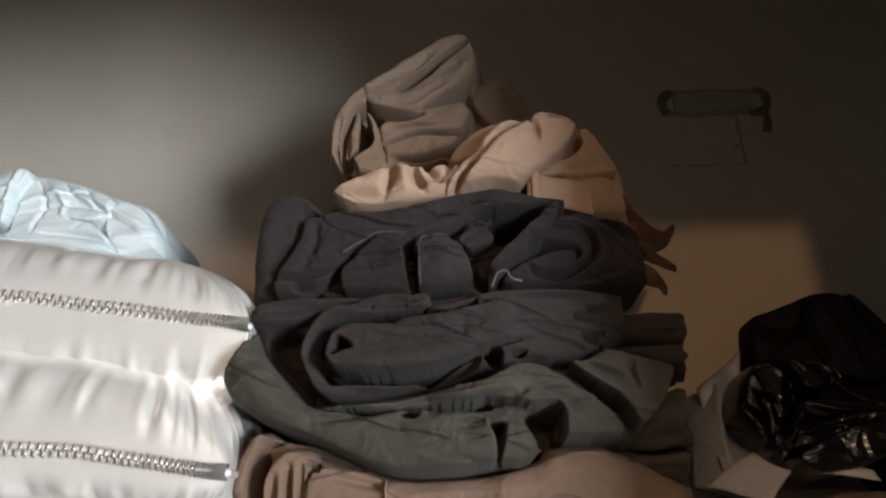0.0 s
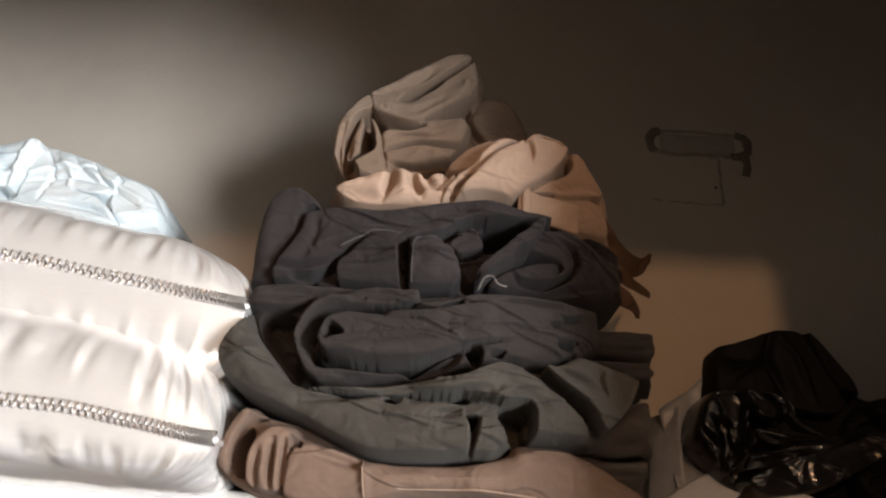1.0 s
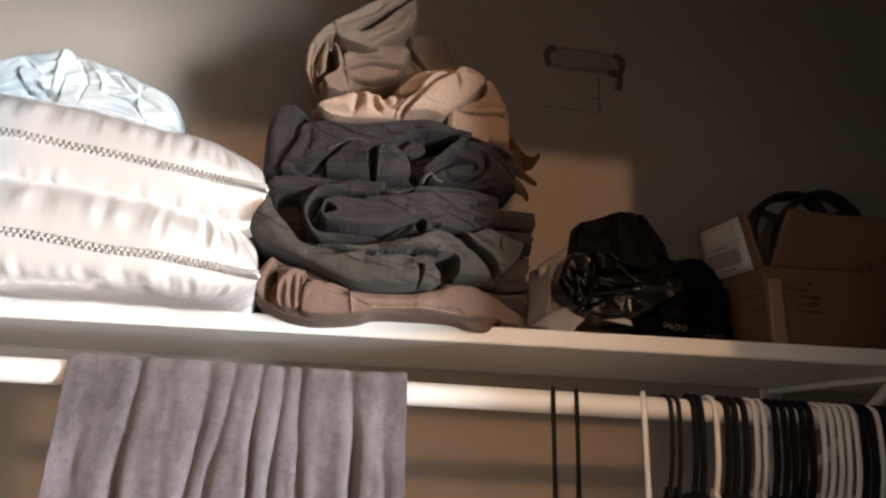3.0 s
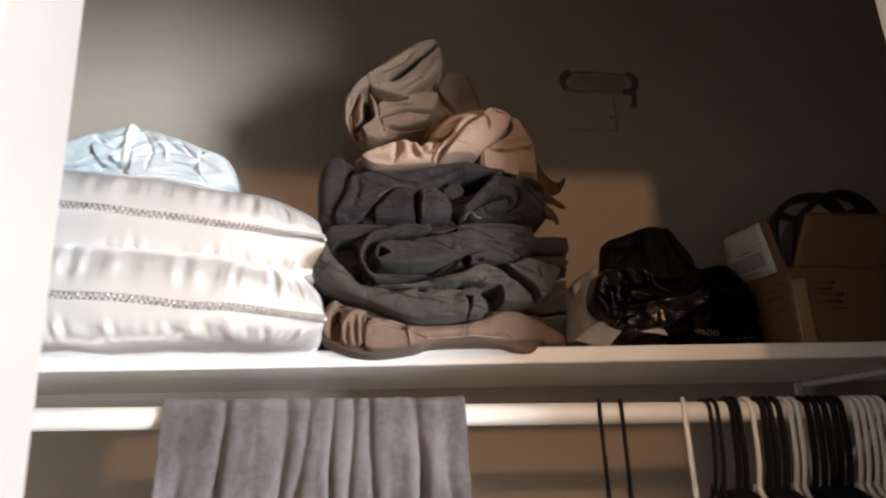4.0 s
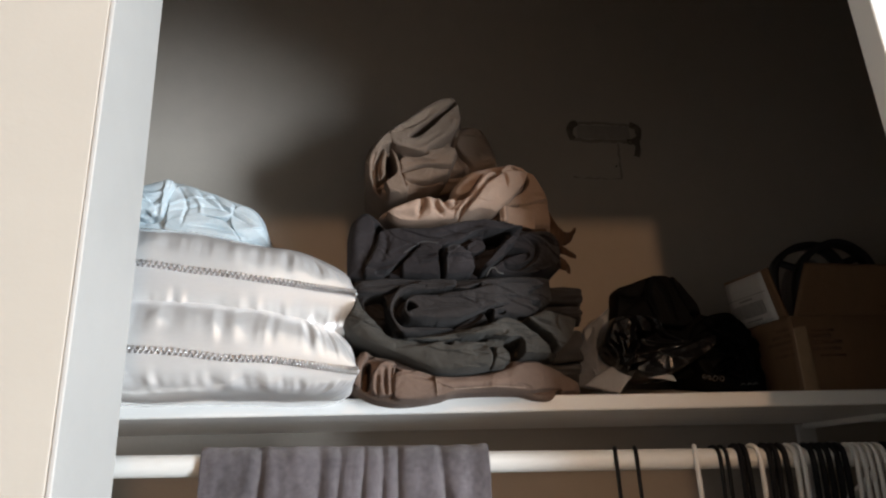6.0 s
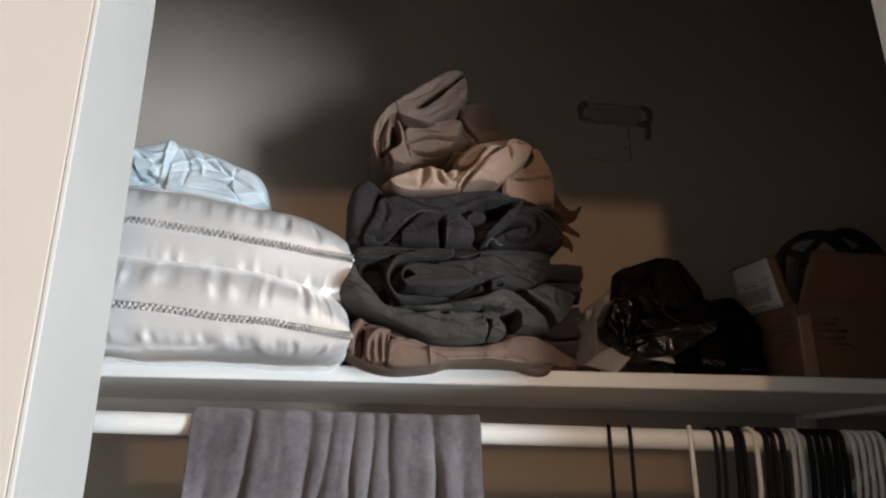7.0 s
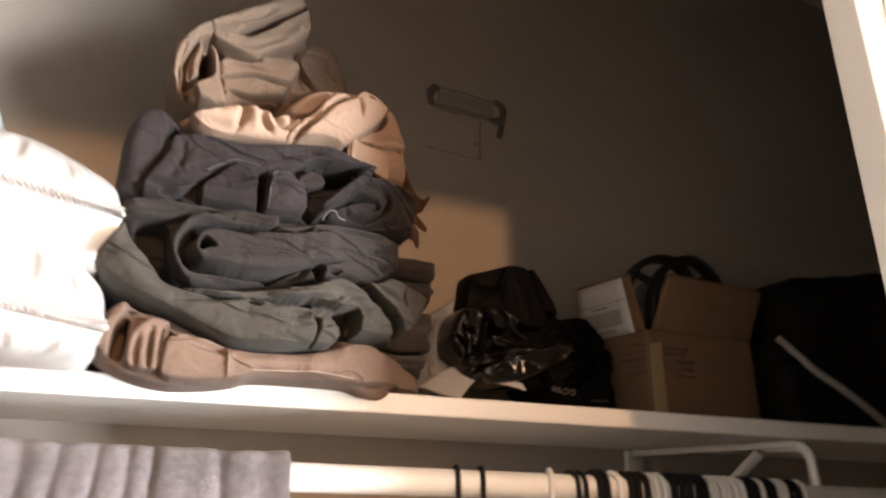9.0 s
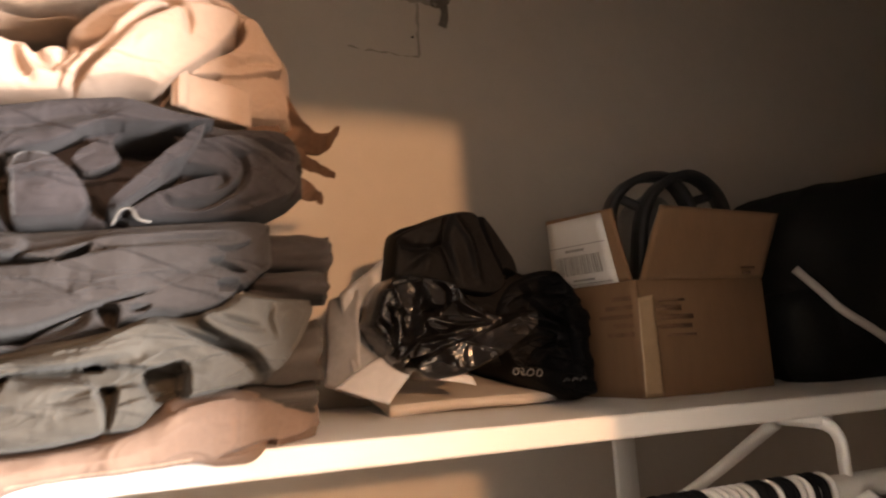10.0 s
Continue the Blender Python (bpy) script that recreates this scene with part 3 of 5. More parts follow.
brown_cloth.hole([(-0.160, 1.771), (-0.155, 1.785), (-0.146, 1.794), (-0.147, 1.768), (-0.149, 1.753), (-0.158, 1.756)], 0.03)
brown_cloth.hole([(-0.115, 1.785), (-0.111, 1.787), (-0.103, 1.777), (-0.107, 1.777)], 0.02)
brown_cloth.hole([(0.142, 1.754), (0.151, 1.753), (0.154, 1.739), (0.145, 1.739)], 0.015)
brown_cloth.hole([(-0.151, 1.803), (-0.138, 1.804), (-0.147, 1.799)], 0.018)
brown_cloth.crease([(-0.127, 1.781), (-0.127, 1.763), (-0.126, 1.746)], 0.003, -0.009)
brown_cloth.crease([(-0.117, 1.782), (-0.117, 1.763), (-0.117, 1.745)], 0.003, -0.008)
brown_cloth.crease([(-0.137, 1.774), (-0.138, 1.760), (-0.137, 1.746)], 0.003, -0.006)
brown_cloth.crease([(0.102, 1.749), (0.120, 1.751), (0.146, 1.754)], 0.0025, -0.009)
brown_cloth.crease([(-0.024, 1.750), (0.021, 1.750), (0.073, 1.751)], 0.003, -0.004)
brown_cloth.crease([(-0.098, 1.773), (-0.068, 1.767), (-0.055, 1.768)], 0.004, -0.004)
brown_cloth.crease([(-0.138, 1.801), (-0.110, 1.793), (-0.081, 1.781)], 0.004, -0.008)
brown_cloth.crease([(-0.057, 1.768), (-0.054, 1.756), (-0.052, 1.740)], 0.004, 0.004)
brown_cloth.crease([(0.113, 1.783), (0.114, 1.770), (0.113, 1.754)], 0.003, 0.0015)
grey_cloth = Cloth([(-0.188, 1.854), (-0.179, 1.872), (-0.164, 1.889), (-0.155, 1.868), (-0.134, 1.845), (-0.117, 1.828), (-0.088, 1.829), (-0.054, 1.833), (-0.004, 1.841), (0.029, 1.848), (0.051, 1.855), (0.074, 1.856), (0.101, 1.861), (0.122, 1.874), (0.154, 1.872), (0.199, 1.872)],
    [(-0.187, 1.847), (-0.178, 1.833), (-0.163, 1.822), (-0.143, 1.811), (-0.110, 1.798), (-0.081, 1.784), (-0.051, 1.773), (-0.011, 1.772), (0.028, 1.777), (0.046, 1.778), (0.062, 1.792), (0.087, 1.796), (0.118, 1.798), (0.147, 1.802), (0.168, 1.822), (0.196, 1.863)])
grey_cloth.flap([(-0.185, 1.849), (-0.161, 1.885), (-0.153, 1.864), (-0.133, 1.840), (-0.113, 1.822), (-0.072, 1.814), (-0.038, 1.817), (-0.016, 1.816), (0.007, 1.813), (0.022, 1.807), (0.026, 1.775), (-0.014, 1.769), (-0.053, 1.771), (-0.082, 1.782), (-0.110, 1.795), (-0.141, 1.807), (-0.176, 1.829)], 0.018, 0.01)
grey_cloth.flap([(-0.113, 1.822), (-0.072, 1.820), (-0.030, 1.828), (0.025, 1.840), (0.046, 1.850), (0.067, 1.846), (0.106, 1.826), (0.131, 1.805), (0.098, 1.798), (0.069, 1.816), (0.035, 1.822), (-0.012, 1.822), (-0.059, 1.816)], 0.023, 0.008)
grey_cloth.flap([(0.073, 1.817), (0.102, 1.822), (0.131, 1.806), (0.106, 1.797), (0.071, 1.794)], 0.02, 0.004)
grey_cloth.flap([(0.081, 1.852), (0.110, 1.868), (0.142, 1.866), (0.186, 1.866), (0.169, 1.836), (0.140, 1.804), (0.127, 1.826), (0.099, 1.840)], 0.03, 0.005)
grey_cloth.flap([(0.027, 1.806), (0.048, 1.809), (0.058, 1.791), (0.041, 1.776), (0.026, 1.775)], 0.01, 0.006)
grey_cloth.hole([(-0.046, 1.812), (-0.029, 1.819), (-0.031, 1.809)], 0.028)
grey_cloth.hole([(0.018, 1.806), (0.032, 1.807), (0.029, 1.792), (0.026, 1.781), (0.024, 1.796)], 0.026)
grey_cloth.hole([(0.048, 1.818), (0.076, 1.824), (0.077, 1.794), (0.057, 1.791), (0.049, 1.806)], 0.034)
grey_cloth.hole([(0.008, 1.818), (0.018, 1.824), (0.024, 1.817)], 0.022)
grey_cloth.hole([(0.092, 1.799), (0.127, 1.803), (0.135, 1.799), (0.108, 1.796)], 0.02)
grey_cloth.hole([(-0.175, 1.830), (-0.160, 1.819), (-0.164, 1.824)], 0.01)
grey_cloth.crease([(-0.111, 1.812), (-0.072, 1.814), (-0.030, 1.822), (0.006, 1.821), (0.045, 1.826)], 0.004, -0.01)
grey_cloth.crease([(0.068, 1.845), (0.092, 1.836), (0.125, 1.824)], 0.003, -0.012)
grey_cloth.crease([(-0.027, 1.814), (-0.007, 1.816), (0.011, 1.814)], 0.004, -0.006)
grey_cloth.crease([(-0.007, 1.802), (0.018, 1.805)], 0.004, -0.006)
grey_cloth.crease([(-0.144, 1.841), (-0.119, 1.816), (-0.079, 1.803), (-0.020, 1.798)], 0.012, -0.004)
grey_cloth.crease([(-0.092, 1.824), (-0.051, 1.825), (-0.003, 1.832), (0.045, 1.842)], 0.005, -0.006)
grey_cloth.crease([(0.092, 1.855), (0.112, 1.847), (0.129, 1.842)], 0.004, -0.008)
grey_cloth.crease([(0.141, 1.862), (0.137, 1.850), (0.142, 1.834)], 0.003, -0.006)
grey_cloth.crease([(0.045, 1.835), (0.067, 1.827), (0.092, 1.813)], 0.006, -0.005)
grey_cloth.crease([(0.181, 1.863), (0.167, 1.836), (0.142, 1.805)], 0.003, 0.005)
grey_cloth.crease([(0.105, 1.798), (0.127, 1.802)], 0.003, 0.004)
grey_cloth.crease([(-0.168, 1.857), (-0.147, 1.832), (-0.111, 1.812), (-0.063, 1.801)], 0.012, 0.004)
char_cloth = Cloth([(-0.173, 1.897), (-0.167, 1.914), (-0.141, 1.918), (-0.108, 1.919), (-0.063, 1.917), (-0.030, 1.914), (-0.001, 1.916), (0.019, 1.917), (0.051, 1.921), (0.083, 1.927), (0.126, 1.935), (0.155, 1.937)],
    [(-0.170, 1.893), (-0.156, 1.869), (-0.134, 1.844), (-0.117, 1.826), (-0.088, 1.826), (-0.054, 1.830), (-0.004, 1.837), (0.030, 1.844), (0.052, 1.854), (0.076, 1.853), (0.103, 1.860), (0.128, 1.879), (0.153, 1.899)])
char_cloth.flap([(-0.120, 1.858), (-0.118, 1.880), (-0.102, 1.899), (-0.064, 1.909), (-0.019, 1.906), (-0.023, 1.892), (-0.076, 1.891), (-0.099, 1.887), (-0.110, 1.871), (-0.111, 1.856), (-0.104, 1.842), (-0.079, 1.837), (-0.030, 1.839), (-0.009, 1.833), (-0.055, 1.825), (-0.089, 1.822), (-0.111, 1.834)], 0.021, 0.008)
char_cloth.flap([(-0.101, 1.859), (-0.096, 1.879), (-0.076, 1.886), (-0.050, 1.884), (-0.004, 1.889), (0.046, 1.901), (0.095, 1.906), (0.109, 1.897), (0.069, 1.875), (0.016, 1.859), (-0.030, 1.843), (-0.073, 1.842), (-0.094, 1.846)], 0.024, 0.01)
char_cloth.flap([(-0.032, 1.892), (-0.004, 1.899), (0.035, 1.909), (0.110, 1.923), (0.134, 1.914), (0.095, 1.902), (0.046, 1.899), (0.001, 1.889)], 0.014, 0.007)
char_cloth.flap([(0.016, 1.859), (0.046, 1.866), (0.095, 1.894), (0.124, 1.877), (0.094, 1.856), (0.069, 1.850), (0.046, 1.852), (0.026, 1.843), (-0.012, 1.834), (-0.030, 1.838)], 0.017, 0.008)
char_cloth.flap([(-0.170, 1.892), (-0.164, 1.908), (-0.140, 1.913), (-0.107, 1.913), (-0.064, 1.910), (-0.102, 1.898), (-0.122, 1.890), (-0.153, 1.889)], 0.012, 0.008)
char_cloth.hole([(-0.094, 1.875), (-0.079, 1.863), (-0.088, 1.861), (-0.095, 1.854)], 0.03)
char_cloth.hole([(-0.007, 1.887), (0.003, 1.897), (0.016, 1.901), (0.013, 1.892)], 0.022)
char_cloth.hole([(0.017, 1.860), (0.034, 1.861), (0.032, 1.844), (0.023, 1.850)], 0.022)
char_cloth.hole([(-0.156, 1.886), (-0.123, 1.889), (-0.120, 1.860), (-0.112, 1.835), (-0.118, 1.823), (-0.141, 1.845), (-0.153, 1.863)], 0.022)
char_cloth.hole([(0.088, 1.893), (0.111, 1.896), (0.129, 1.889), (0.102, 1.889)], 0.015)
char_cloth.hole([(0.095, 1.878), (0.115, 1.880), (0.132, 1.872), (0.102, 1.871)], 0.016)
char_cloth.hole([(0.040, 1.860), (0.053, 1.861), (0.049, 1.857), (0.039, 1.856)], 0.012)
char_cloth.crease([(-0.049, 1.884), (-0.076, 1.888), (-0.097, 1.884), (-0.107, 1.874), (-0.110, 1.859), (-0.104, 1.846), (-0.094, 1.841), (-0.073, 1.841), (-0.030, 1.841), (0.002, 1.848), (0.016, 1.858)], 0.0045, -0.02)
char_cloth.crease([(-0.165, 1.898), (-0.119, 1.904), (-0.064, 1.900), (-0.014, 1.898)], 0.005, -0.006)
char_cloth.crease([(-0.030, 1.837), (0.002, 1.839), (0.036, 1.844)], 0.004, -0.008)
char_cloth.crease([(0.046, 1.901), (0.075, 1.909), (0.110, 1.914)], 0.004, -0.006)
char_cloth.crease([(-0.074, 1.863), (-0.031, 1.867), (0.025, 1.877), (0.069, 1.890)], 0.008, -0.003)
char_cloth.crease([(0.051, 1.874), (0.082, 1.886), (0.109, 1.891)], 0.005, -0.005)
char_cloth.crease([(-0.089, 1.832), (-0.055, 1.831), (-0.012, 1.836)], 0.004, -0.007)
char_cloth.crease([(-0.114, 1.860), (-0.112, 1.878), (-0.097, 1.894), (-0.064, 1.900)], 0.006, 0.004)
char_cloth.crease([(-0.090, 1.852), (-0.057, 1.852), (-0.003, 1.864), (0.046, 1.881)], 0.012, 0.004)
navy_cloth = Cloth([(-0.182, 1.940), (-0.180, 1.979), (-0.173, 2.014), (-0.161, 2.029), (-0.146, 2.034), (-0.129, 2.021), (-0.121, 2.009), (-0.100, 2.006), (-0.066, 2.003), (-0.016, 2.012), (0.033, 2.021), (0.064, 2.019), (0.115, 2.020), (0.172, 2.037), (0.197, 2.024), (0.203, 2.005)],
    [(-0.179, 1.923), (-0.155, 1.918), (-0.108, 1.922), (-0.061, 1.920), (-0.027, 1.917), (0.003, 1.920), (0.024, 1.922), (0.058, 1.924), (0.135, 1.944), (0.199, 1.978)])
navy_cloth.flap([(-0.178, 1.913), (-0.179, 1.934), (-0.177, 1.971), (-0.170, 2.006), (-0.159, 2.020), (-0.141, 2.023), (-0.134, 1.995), (-0.137, 1.969), (-0.151, 1.938), (-0.153, 1.912)], 0.012, 0.014)
navy_cloth.flap([(-0.131, 1.995), (-0.109, 1.995), (-0.071, 1.993), (-0.070, 1.971), (-0.096, 1.948), (-0.105, 1.939), (-0.132, 1.920), (-0.153, 1.916), (-0.153, 1.938), (-0.139, 1.966)], 0.02, 0.006)
navy_cloth.flap([(-0.121, 1.999), (-0.067, 1.995), (-0.019, 2.004), (0.028, 2.013), (0.064, 2.007), (0.110, 2.009), (0.052, 1.991), (0.021, 1.992), (-0.012, 1.972), (-0.042, 1.962), (-0.080, 1.968), (-0.112, 1.982)], 0.022, 0.008)
navy_cloth.flap([(-0.099, 1.941), (-0.070, 1.967), (-0.047, 1.971), (-0.035, 1.964), (-0.038, 1.949), (-0.035, 1.914), (-0.058, 1.913), (-0.097, 1.920)], 0.022, 0.005)
navy_cloth.flap([(-0.034, 1.963), (-0.007, 1.965), (0.012, 1.943), (0.015, 1.932), (-0.001, 1.915), (-0.030, 1.911), (-0.035, 1.934)], 0.027, 0.005)
navy_cloth.flap([(-0.001, 1.967), (0.023, 1.986), (0.036, 1.964), (0.010, 1.952)], 0.016, 0.004)
navy_cloth.flap([(0.022, 1.932), (0.040, 1.947), (0.053, 1.963), (0.083, 1.993), (0.094, 2.000), (0.079, 1.970), (0.052, 1.944), (0.027, 1.925)], 0.034, 0.004)
navy_cloth.flap([(0.081, 1.989), (0.140, 2.012), (0.183, 2.011), (0.185, 1.972), (0.138, 1.943), (0.052, 1.924), (0.034, 1.929), (0.059, 1.947), (0.079, 1.969)], 0.017, 0.012)
navy_cloth.flap([(-0.162, 1.919), (-0.138, 1.930), (-0.104, 1.928), (-0.063, 1.918), (-0.063, 1.911), (-0.161, 1.908)], 0.01, 0.006)
navy_cloth.hole([(-0.138, 2.007), (-0.128, 2.013), (-0.119, 1.998), (-0.135, 1.994)], 0.034)
navy_cloth.hole([(-0.045, 1.951), (-0.038, 1.961), (-0.033, 1.950), (-0.033, 1.917), (-0.037, 1.913)], 0.026)
navy_cloth.hole([(0.026, 1.989), (0.079, 1.997), (0.052, 1.973), (0.033, 1.965)], 0.032)
navy_cloth.hole([(0.062, 1.961), (0.081, 1.971), (0.106, 1.971), (0.084, 1.961), (0.056, 1.944)], 0.02)
navy_cloth.hole([(-0.137, 1.929), (-0.115, 1.930), (-0.116, 1.925), (-0.138, 1.923)], 0.012)
navy_cloth.hole([(0.022, 1.926), (0.026, 1.930), (0.035, 1.927), (0.044, 1.919), (0.028, 1.915)], 0.012)
navy_cloth.crease([(-0.134, 1.995), (-0.139, 1.967), (-0.153, 1.937)], 0.003, -0.012)
navy_cloth.crease([(0.097, 1.990), (0.125, 1.985), (0.125, 1.967), (0.100, 1.946), (0.071, 1.938), (0.059, 1.944)], 0.0035, -0.014)
navy_cloth.crease([(0.077, 1.963), (0.103, 1.970), (0.110, 1.965), (0.100, 1.955)], 0.003, -0.01)
navy_cloth.crease([(0.116, 2.007), (0.149, 2.006), (0.175, 1.998)], 0.004, -0.01)
navy_cloth.crease([(-0.101, 1.942), (-0.086, 1.954), (-0.071, 1.968)], 0.003, -0.01)
navy_cloth.crease([(-0.012, 1.970), (-0.032, 1.964)], 0.003, -0.01)
navy_cloth.crease([(-0.155, 1.934), (-0.134, 1.934), (-0.101, 1.942)], 0.004, -0.008)
navy_cloth.crease([(-0.081, 1.982), (-0.043, 1.982), (-0.008, 1.991), (0.029, 2.002)], 0.006, -0.005)
navy_cloth.crease([(-0.124, 1.992), (-0.120, 1.967), (-0.132, 1.936)], 0.005, -0.003)
navy_cloth.crease([(-0.058, 1.914), (-0.035, 1.913)], 0.003, -0.008)
navy_cloth.crease([(0.012, 1.943), (0.019, 1.932), (0.030, 1.930)], 0.004, -0.01)
navy_cloth.crease([(0.052, 1.924), (0.105, 1.940), (0.157, 1.964)], 0.004, -0.006)
navy_cloth.crease([(0.080, 1.988), (0.122, 1.992), (0.149, 1.988), (0.142, 1.966)], 0.006, 0.004)
navy_cloth.crease([(-0.017, 1.956), (-0.011, 1.941), (-0.016, 1.925)], 0.012, 0.004)
navy_cloth.crease([(-0.162, 2.008), (-0.167, 1.972), (-0.167, 1.937)], 0.014, 0.006)
pink_cloth = Cloth([(-0.126, 2.043), (-0.110, 2.055), (-0.083, 2.062), (-0.057, 2.074), (-0.027, 2.070), (-0.008, 2.071), (-0.004, 2.091), (0.021, 2.119), (0.052, 2.134), (0.097, 2.152), (0.132, 2.157), (0.159, 2.156), (0.180, 2.137), (0.198, 2.119), (0.201, 2.069)],
    [(-0.126, 2.041), (-0.106, 2.026), (-0.080, 2.020), (-0.028, 2.021), (0.006, 2.027), (0.040, 2.036), (0.074, 2.034), (0.089, 2.033), (0.130, 2.036), (0.198, 2.059)])
pink_cloth.flap([(-0.002, 2.026), (0.024, 2.057), (0.050, 2.088), (0.082, 2.112), (0.122, 2.125), (0.133, 2.115), (0.110, 2.085), (0.082, 2.056), (0.058, 2.035), (0.024, 2.023), (-0.005, 2.018)], 0.034, 0.014)
pink_cloth.flap([(-0.010, 2.026), (-0.004, 2.042), (0.023, 2.073), (0.048, 2.109), (0.076, 2.114), (0.052, 2.088), (0.024, 2.056), (-0.000, 2.026)], 0.026, 0.01)
pink_cloth.flap([(0.074, 2.110), (0.089, 2.135), (0.123, 2.139), (0.133, 2.131), (0.122, 2.117), (0.097, 2.115)], 0.024, 0.008)
pink_cloth.flap([(0.080, 2.056), (0.110, 2.085), (0.137, 2.117), (0.133, 2.133), (0.148, 2.139), (0.168, 2.122), (0.187, 2.104), (0.105, 2.062)], 0.018, 0.008)
pink_cloth.flap([(-0.126, 2.032), (-0.107, 2.044), (-0.058, 2.063), (-0.030, 2.060), (-0.005, 2.059), (0.009, 2.055), (-0.000, 2.022), (-0.030, 2.014), (-0.081, 2.012), (-0.105, 2.018)], 0.024, 0.012)
pink_cloth.flap([(-0.009, 2.078), (0.017, 2.108), (0.047, 2.121), (0.044, 2.107), (0.023, 2.078), (0.005, 2.070)], 0.008, 0.008)
pink_cloth.flap([(0.061, 2.034), (0.078, 2.050), (0.187, 2.105), (0.189, 2.047), (0.121, 2.024), (0.083, 2.022)], 0.014, 0.006)
pink_cloth.hole([(0.108, 2.084), (0.122, 2.105), (0.132, 2.131), (0.139, 2.120), (0.122, 2.096)], 0.024)
pink_cloth.hole([(0.073, 2.049), (0.089, 2.059), (0.116, 2.070), (0.097, 2.055)], 0.02)
pink_cloth.hole([(-0.031, 2.060), (-0.013, 2.066), (-0.016, 2.057), (-0.025, 2.054)], 0.016)
pink_cloth.crease([(-0.060, 2.061), (-0.061, 2.047), (-0.065, 2.031)], 0.005, -0.01)
pink_cloth.crease([(-0.040, 2.059), (-0.036, 2.047), (-0.028, 2.033)], 0.005, -0.01)
pink_cloth.crease([(-0.027, 2.058), (-0.021, 2.047), (-0.009, 2.040)], 0.005, -0.007)
pink_cloth.crease([(0.047, 2.088), (0.060, 2.102), (0.077, 2.114)], 0.003, -0.01)
pink_cloth.crease([(0.076, 2.108), (0.082, 2.100), (0.083, 2.082)], 0.004, -0.007)
pink_cloth.crease([(0.024, 2.057), (0.007, 2.039), (-0.009, 2.020)], 0.0035, -0.008)
pink_cloth.crease([(0.023, 2.075), (0.006, 2.067), (-0.010, 2.045)], 0.004, -0.008)
pink_cloth.crease([(0.099, 2.133), (0.114, 2.127), (0.126, 2.126)], 0.003, -0.009)
pink_cloth.crease([(-0.081, 2.012), (-0.041, 2.020), (0.002, 2.021)], 0.004, -0.004)
pink_cloth.crease([(-0.106, 2.031), (-0.082, 2.031), (-0.062, 2.026)], 0.007, -0.004)
pink_cloth.crease([(0.113, 2.074), (0.150, 2.098), (0.177, 2.106)], 0.005, -0.004)
pink_cloth.crease([(-0.050, 2.059), (-0.048, 2.046), (-0.046, 2.029)], 0.007, 0.005)
pink_cloth.crease([(0.007, 2.033), (0.041, 2.060), (0.089, 2.094)], 0.014, 0.006)
pink_cloth.crease([(0.023, 2.066), (0.041, 2.089), (0.052, 2.103)], 0.006, 0.004)
tan_cloth = Cloth([(-0.150, 2.159), (-0.144, 2.203), (-0.129, 2.232), (-0.097, 2.261), (-0.049, 2.288), (-0.010, 2.319), (0.015, 2.328), (0.035, 2.318), (0.040, 2.287)],
    [(-0.145, 2.143), (-0.133, 2.126), (-0.112, 2.108), (-0.087, 2.106), (-0.051, 2.115), (-0.017, 2.128), (0.008, 2.158), (0.030, 2.212), (0.042, 2.266)])
tan_cloth.flap([(-0.106, 2.228), (-0.052, 2.269), (-0.009, 2.301), (0.023, 2.305), (0.034, 2.258), (0.010, 2.230), (-0.022, 2.206), (-0.043, 2.191), (-0.073, 2.190), (-0.100, 2.204)], 0.033, 0.014)
tan_cloth.flap([(-0.150, 2.137), (-0.142, 2.187), (-0.104, 2.232), (-0.097, 2.206), (-0.118, 2.200), (-0.131, 2.165), (-0.130, 2.130), (-0.102, 2.094), (-0.126, 2.100)], 0.03, 0.008)
tan_cloth.flap([(-0.127, 2.132), (-0.123, 2.181), (-0.110, 2.206), (-0.104, 2.175), (-0.113, 2.146)], 0.024, 0.006)
tan_cloth.flap([(-0.104, 2.200), (-0.090, 2.187), (-0.078, 2.134), (-0.070, 2.128), (-0.076, 2.097), (-0.104, 2.092), (-0.122, 2.119), (-0.110, 2.131), (-0.090, 2.147), (-0.095, 2.176)], 0.034, 0.008)
tan_cloth.flap([(-0.094, 2.183), (0.009, 2.207), (0.034, 2.194), (0.016, 2.146), (-0.018, 2.112), (-0.072, 2.097), (-0.078, 2.134)], 0.026, 0.008)
tan_cloth.hole([(-0.071, 2.220), (-0.047, 2.244), (-0.029, 2.258), (-0.001, 2.279), (0.020, 2.297), (0.024, 2.290), (0.000, 2.268), (-0.023, 2.243), (-0.042, 2.226), (-0.058, 2.216)], 0.038)
tan_cloth.hole([(-0.100, 2.203), (-0.053, 2.191), (-0.028, 2.192), (-0.053, 2.182), (-0.090, 2.185)], 0.018)
tan_cloth.hole([(-0.111, 2.168), (-0.105, 2.200), (-0.096, 2.176), (-0.088, 2.149), (-0.110, 2.136)], 0.034)
tan_cloth.hole([(-0.130, 2.130), (-0.118, 2.133), (-0.108, 2.120), (-0.104, 2.098), (-0.118, 2.113)], 0.016)
tan_cloth.crease([(-0.082, 2.152), (-0.043, 2.165), (-0.002, 2.165), (0.032, 2.176)], 0.0032, -0.016)
tan_cloth.crease([(-0.072, 2.136), (-0.038, 2.134), (0.014, 2.151)], 0.0034, -0.015)
tan_cloth.crease([(-0.078, 2.172), (-0.048, 2.178), (-0.022, 2.176)], 0.003, -0.006)
tan_cloth.crease([(0.021, 2.252), (0.016, 2.214), (0.032, 2.192)], 0.004, -0.01)
